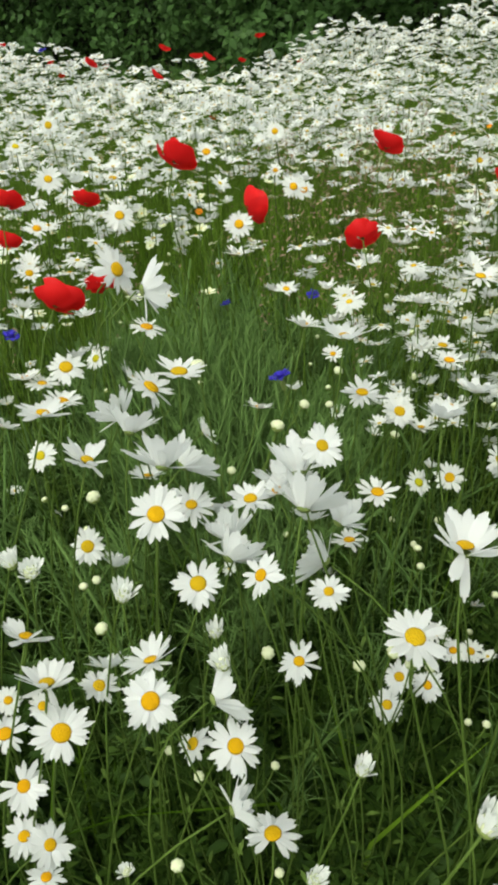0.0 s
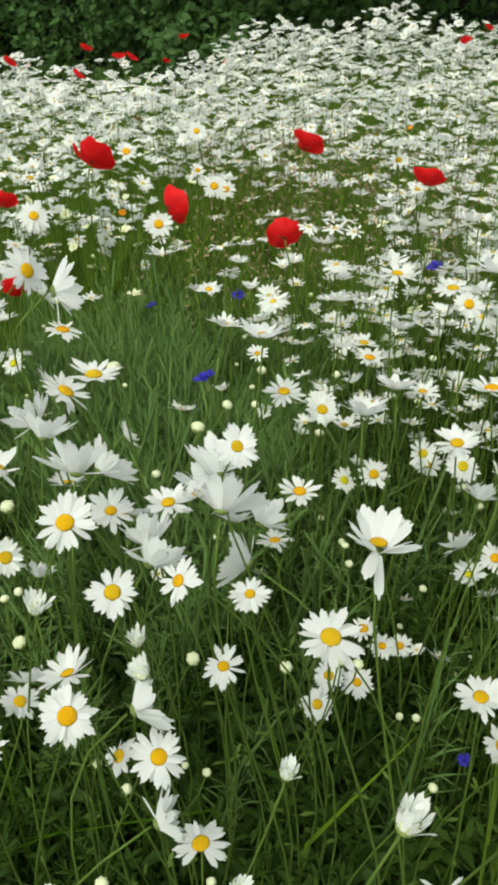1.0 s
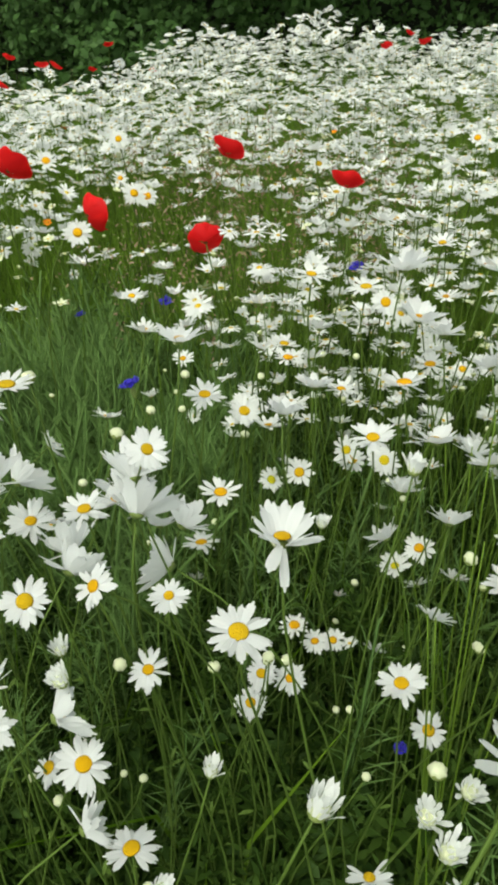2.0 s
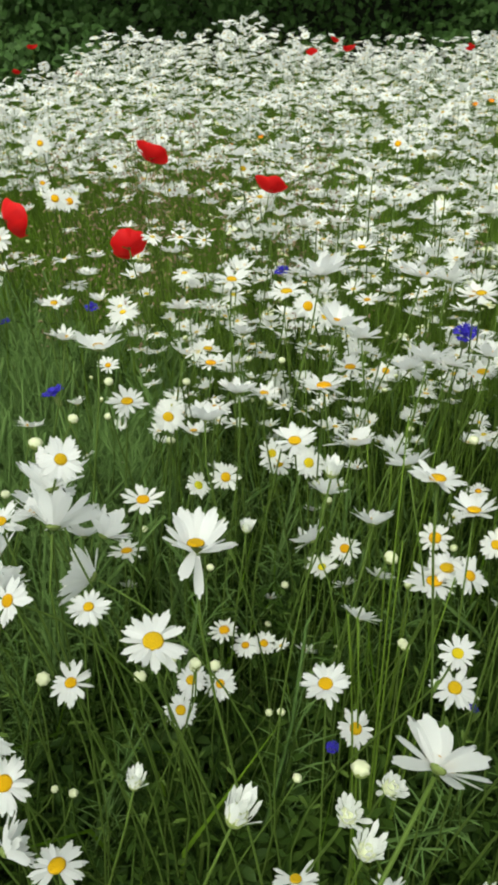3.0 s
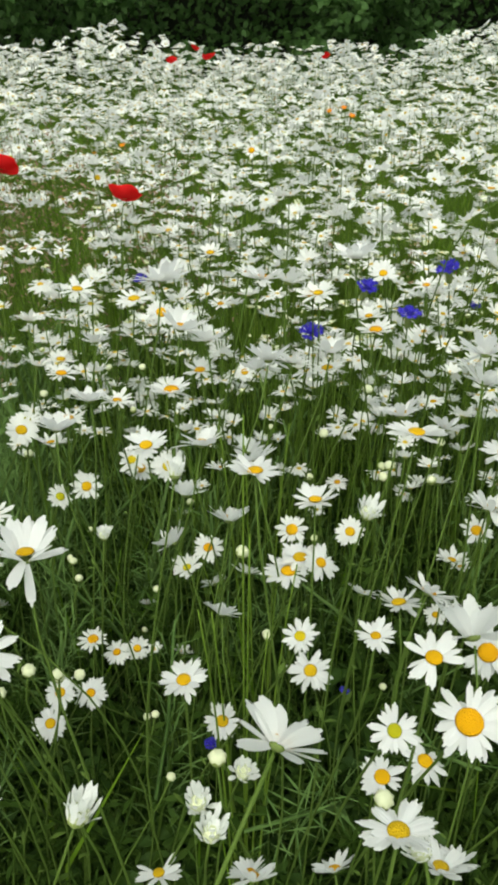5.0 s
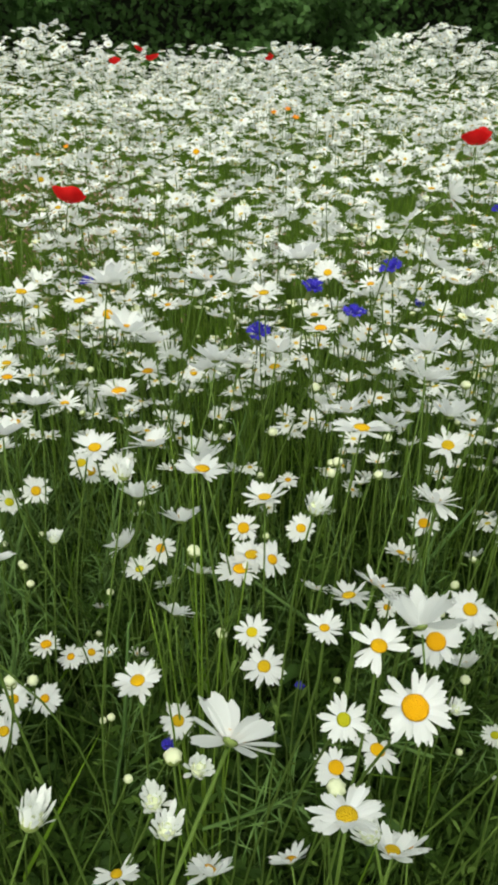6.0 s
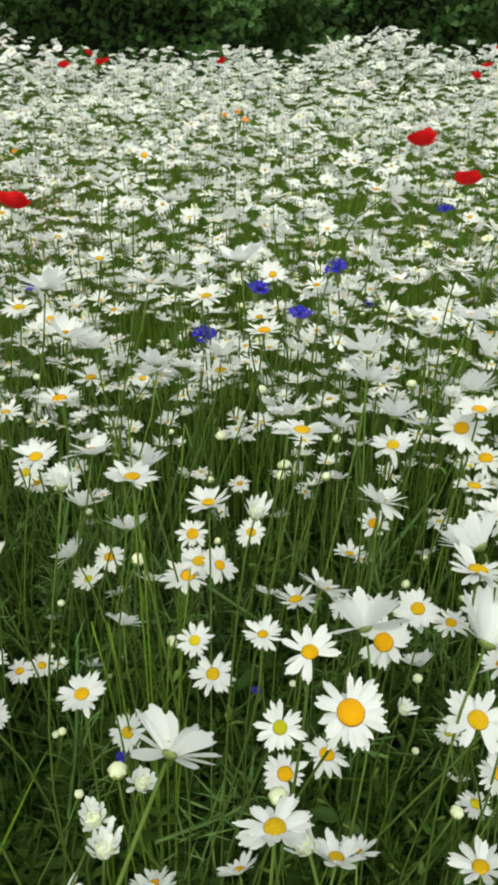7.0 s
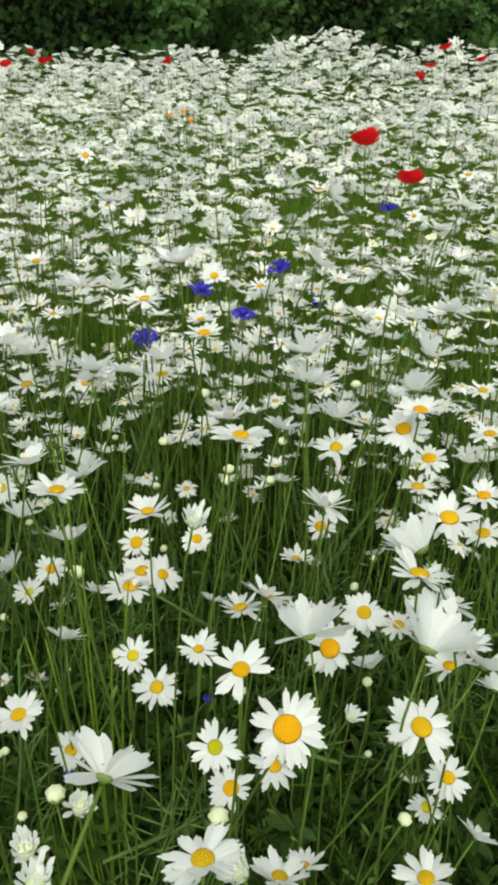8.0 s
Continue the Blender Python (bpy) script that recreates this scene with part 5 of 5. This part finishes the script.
daisy(0.616, 0.491, 0.712, 0.0596, (0.4, 0.41, 0.82), 0.71)
daisy(0.671, 0.419, 0.685, 0.0446, (-0.27, -0.1, 0.96), 0.24)
daisy(0.711, 0.387, 0.715, 0.0444, (-0.04, 0.11, 0.99), 0.32)
daisy(0.714, 0.557, 0.646, 0.0535, (0.37, 0.21, 0.91), 0.71)
daisy(0.573, 0.487, 0.791, 0.0592, (0.3, 0.4, 0.87), 0.57)
daisy(0.574, 0.483, 0.764, 0.0607, (0.26, 0.25, 0.93), 0.64)
daisy(0.716, 0.476, 0.759, 0.0594, (0.47, 0.2, 0.86), 0.72)
daisy(0.729, 0.549, 0.821, 0.0496, (0.44, 0.14, 0.89), 0.2)
daisy(0.733, 0.681, 0.792, 0.0585, (0.64, -0.05, 0.77), 0.64)
daisy(0.764, 0.681, 0.765, 0.0547, (0.32, -0.01, 0.95), 0.63)
daisy(0.75, 0.49, 0.793, 0.0516, (0.31, 0.33, 0.89), 0.5)
daisy(0.71, 0.504, 0.79, 0.0524, (0.39, 0.26, 0.88), 0.5)
daisy(0.765, 0.708, 0.862, 0.0622, (0.86, -0.42, 0.3), 0.55)
daisy(0.942, 0.959, 0.799, 0.0585, (0.02, 0.11, 0.99), 0.68)
daisy(0.962, 0.683, 0.831, 0.0585, (0.34, -0.25, 0.91), 0.63)
daisy(0.934, 0.694, 0.802, 0.0532, (0.19, 0.05, 0.98), 0.57)
daisy(1.233, 1.043, 0.707, 0.0378, (-0.48, -0.38, 0.79), 0.33)
daisy(0.923, 0.583, 0.743, 0.05, (0.23, 0.4, 0.89), 0.65)
daisy(0.773, 0.628, 0.717, 0.0503, (0.1, 0.25, 0.96), 0.61)
daisy(0.829, 0.497, 0.682, 0.0402, (-0.04, 0.04, 1), 0.32)
daisy(0.888, 0.545, 0.707, 0.0468, (0.34, 0.35, 0.87), 0.6)
daisy(0.677, 0.693, 0.503, 0.0449, (0.45, 0.49, 0.75), 0.63)
daisy(0.811, 0.487, 0.6, 0.0495, (0.37, 0.23, 0.9), 0.71)
daisy(1.319, 1.003, 0.779, 0.0413, (-0.29, -0.08, 0.95), 0.2)
daisy(0.727, 0.77, 0.73, 0.0503, (0.23, 0.39, 0.89), 0.58)
daisy(0.797, 0.677, 0.718, 0.0533, (0.29, 0.11, 0.95), 0.7)

# buds, closed and opening
bud(-0.104, 0.584, 0.683, 0.0139)
bud(0.062, 0.655, 0.707, 0.0143)
bud(0.095, 0.796, 0.651, 0.0128)
bud(0.045, 0.504, 0.567, 0.0132)
bud(0.124, 0.502, 0.55, 0.0128)
bud(0.108, 0.364, 0.598, 0.0132, opening=True)
bud(-0.098, 0.512, 0.595, 0.0131)
bud(-0.024, 0.34, 0.532, 0.0108)
bud(-0.021, 0.456, 0.467, 0.011)
bud(0.046, 0.524, 0.385, 0.0103)
bud(0.174, 0.511, 0.543, 0.0125)
bud(0.194, 0.53, 0.514, 0.012)
bud(-0.162, 0.683, 0.492, 0.0114)
bud(-0.148, 0.69, 0.494, 0.0115)
bud(0.229, 0.767, 0.46, 0.0111)
bud(0.231, 0.75, 0.445, 0.011)
bud(0.007, 0.795, 0.566, 0.0121)
bud(-0.011, 0.681, 0.761, 0.0148)
bud(0.141, 0.876, 0.652, 0.0124)
bud(0.136, 0.943, 0.569, 0.0114)
bud(-0.224, 0.863, 0.471, 0.0106)
bud(0.222, 0.901, 0.402, 0.0104)
bud(0.269, 0.565, 0.386, 0.0101)
bud(-0.062, 0.537, 0.396, 0.0104)
bud(0.086, 0.83, 0.322, 0.0102)
bud(0.047, 0.398, 0.416, 0.0096)
bud(0.069, 0.281, 0.615, 0.0119, opening=True)
bud(0.015, 0.407, 0.66, 0.0149, opening=True)
bud(-0.143, 0.473, 0.702, 0.0143, opening=True)
bud(-0.117, 0.442, 0.719, 0.015, opening=True)
bud(-0.055, 0.44, 0.696, 0.0152, opening=True)
bud(0.003, 0.486, 0.61, 0.0139, opening=True)
bud(-0.067, 0.356, 0.497, 0.0102, opening=True)
bud(0.175, 0.527, 0.522, 0.0125)
bud(0.151, 0.491, 0.577, 0.0133)
bud(0.02, 0.582, 0.319, 0.0091)
bud(0.159, 0.268, 0.685, 0.0178, opening=True)
bud(0.232, 0.289, 0.625, 0.0165, opening=True)
bud(0.228, 0.252, 0.65, 0.0161, opening=True)
bud(0.267, 0.351, 0.577, 0.0154)
bud(0.274, 0.318, 0.597, 0.0159, opening=True)
bud(0.259, 0.473, 0.402, 0.0104)
bud(0.386, 0.527, 0.492, 0.0118)
bud(0.394, 0.728, 0.285, 0.01)
bud(0.271, 0.624, 0.315, 0.0101)
bud(0.312, 0.78, 0.301, 0.0101)
bud(0.369, 0.717, 0.271, 0.0099)
bud(0.326, 0.747, 0.397, 0.0109)
bud(0.163, 0.871, 0.428, 0.0107)
bud(0.203, 0.816, 0.594, 0.0122)
bud(0.391, 0.826, 0.492, 0.0112)
bud(0.392, 0.994, 0.595, 0.0114)
bud(0.346, 1.008, 0.597, 0.0114)
bud(0.242, 0.924, 0.615, 0.0118)
bud(0.329, 0.23, 0.655, 0.0132)
bud(0.348, 0.498, 0.636, 0.014)
bud(0.569, 0.665, 0.676, 0.0126)
bud(0.54, 0.566, 0.639, 0.0128)
bud(0.391, 0.541, 0.48, 0.0119)
bud(0.291, 0.5, 0.732, 0.0154, opening=True)
bud(0.297, 0.158, 0.732, 0.014, opening=True)
bud(0.541, 0.534, 0.342, 0.0101)
bud(0.66, 0.632, 0.623, 0.0117)
bud(0.244, 0.6, 0.612, 0.0131, opening=True)
bud(0.532, 0.729, 0.529, 0.0115)
bud(0.493, 0.301, 0.562, 0.0127, opening=True)
bud(0.596, 0.389, 0.46, 0.0115)
bud(0.476, 0.217, 0.55, 0.0114)
bud(0.721, 0.587, 0.681, 0.0128)
bud(0.623, 0.4, 0.318, 0.0096)
bud(0.661, 0.641, 0.598, 0.0122)
bud(0.673, 0.514, 0.413, 0.0109)
bud(0.403, 0.388, 0.735, 0.0161, opening=True)
bud(0.517, 0.669, 0.628, 0.0126)
bud(0.562, 0.608, 0.594, 0.0126)

# poppies, cornflowers and marigolds among them
poppy(-0.067, 1.275, 0.842, 0.0732, (0.41, 0.65, 0.64))
poppy(0.296, 1.51, 0.801, 0.0678, (0.51, 0.54, 0.67))
poppy(0.051, 1.198, 0.776, 0.0642, (0.85, 0.5, 0.15))
poppy(0.204, 1.179, 0.732, 0.0593, (0, 0.93, 0.38))
poppy(-0.271, 1.499, 0.73, 0.0551, (0.08, 0.72, 0.69))
poppy(-0.375, 1.368, 0.764, 0.056, (0.05, 0.73, 0.68))
poppy(-0.364, 1.289, 0.716, 0.0523, (0.04, 0.76, 0.65))
poppy(-0.182, 0.881, 0.762, 0.0604, (0.26, 0.85, 0.45))
poppy(-0.185, 1.115, 0.698, 0.0546, (-0.56, 0.7, 0.44))
poppy(0.482, 1.376, 0.759, 0.0602, (0.36, 0.49, 0.79))
poppy(1.266, 1.235, 0.822, 0.065, (0.36, 0.42, 0.83))
poppy(1.272, 1.103, 0.769, 0.0579, (0.33, 0.42, 0.85))
poppy(-0.33, 3.744, 0.824, 0.0585)
poppy(-0.311, 3.223, 0.769, 0.0575)
poppy(-0.172, 3.392, 0.816, 0.0598)
poppy(-0.127, 3.55, 0.797, 0.058)
poppy(0.086, 4.427, 0.812, 0.0572)
poppy(-0.567, 3.286, 0.819, 0.0582)
poppy(-0.795, 4.875, 0.667, 0.045)
poppy(-0.971, 4.526, 0.664, 0.045)
poppy(-0.145, 3.825, 0.52, 0.0442)
poppy(0.353, 5.216, 0.601, 0.0446)
poppy(-1.1, 4.862, 0.703, 0.0448)
poppy(-1.418, 5.089, 0.795, 0.0464)
poppy(1.349, 3.831, 0.779, 0.0565)
poppy(1.75, 4.651, 0.776, 0.0528)
poppy(1.491, 3.742, 0.796, 0.0578)
poppy(2.234, 3.977, 0.759, 0.0498)
poppy(2.187, 4.566, 0.697, 0.0461)
poppy(2.801, 2.563, 0.886, 0.0584)
poppy(2.904, 2.735, 0.804, 0.0524)
poppy(2.967, 2.855, 0.746, 0.0494)
poppy(3.088, 2.617, 0.829, 0.0522)
poppy(1.688, 1.583, 0.45, 0.0286)
poppy(1.885, 1.728, 0.45, 0.0347)
poppy(2.604, 4.658, 0.716, 0.0448)
poppy(1.621, 4.041, 0.779, 0.0496)
poppy(0.307, 4.73, 0.653, 0.0467)
poppy(-0.012, 4.569, 0.69, 0.0477)
marigold(1.49, 2.417, 0.719, 0.0279)
marigold(1.295, 2.018, 0.753, 0.0297)
marigold(1.491, 2.518, 0.697, 0.027)
marigold(-0.085, 1.768, 0.621, 0.0237)
marigold(0.751, 2.575, 0.578, 0.0221)
marigold(0.762, 2.978, 0.542, 0.021)
marigold(0.775, 2.583, 0.627, 0.0253)
cornflower(0.072, 0.956, 0.603, 0.0288)
cornflower(0.141, 1.351, 0.568, 0.0255)
cornflower(-0.025, 1.528, 0.491, 0.0233)
cornflower(0.008, 1.603, 0.351, 0.0215)
cornflower(-0.301, 1.022, 0.652, 0.0268)
cornflower(0.332, 0.567, 0.3, 0.017)
cornflower(0.514, 0.577, 0.3, 0.0123)
cornflower(0.468, 1.255, 0.633, 0.0273)
cornflower(0.549, 0.772, 0.704, 0.0313)
cornflower(0.661, 0.835, 0.725, 0.0308)
cornflower(0.671, 0.748, 0.718, 0.0302)
cornflower(0.747, 0.78, 0.755, 0.0312)
cornflower(1.103, 0.974, 0.747, 0.0305)
cornflower(1.071, 1.111, 0.542, 0.024)
cornflower(-0.972, 4.19, 0.8, 0.0438)

# tall grass standing up between the near daisies
grass_tuft(0.325, 0.452, 8, 0.76, 0.045, 5)
grass_tuft(0.42, 0.64, 5, 0.70, 0.06, 6)
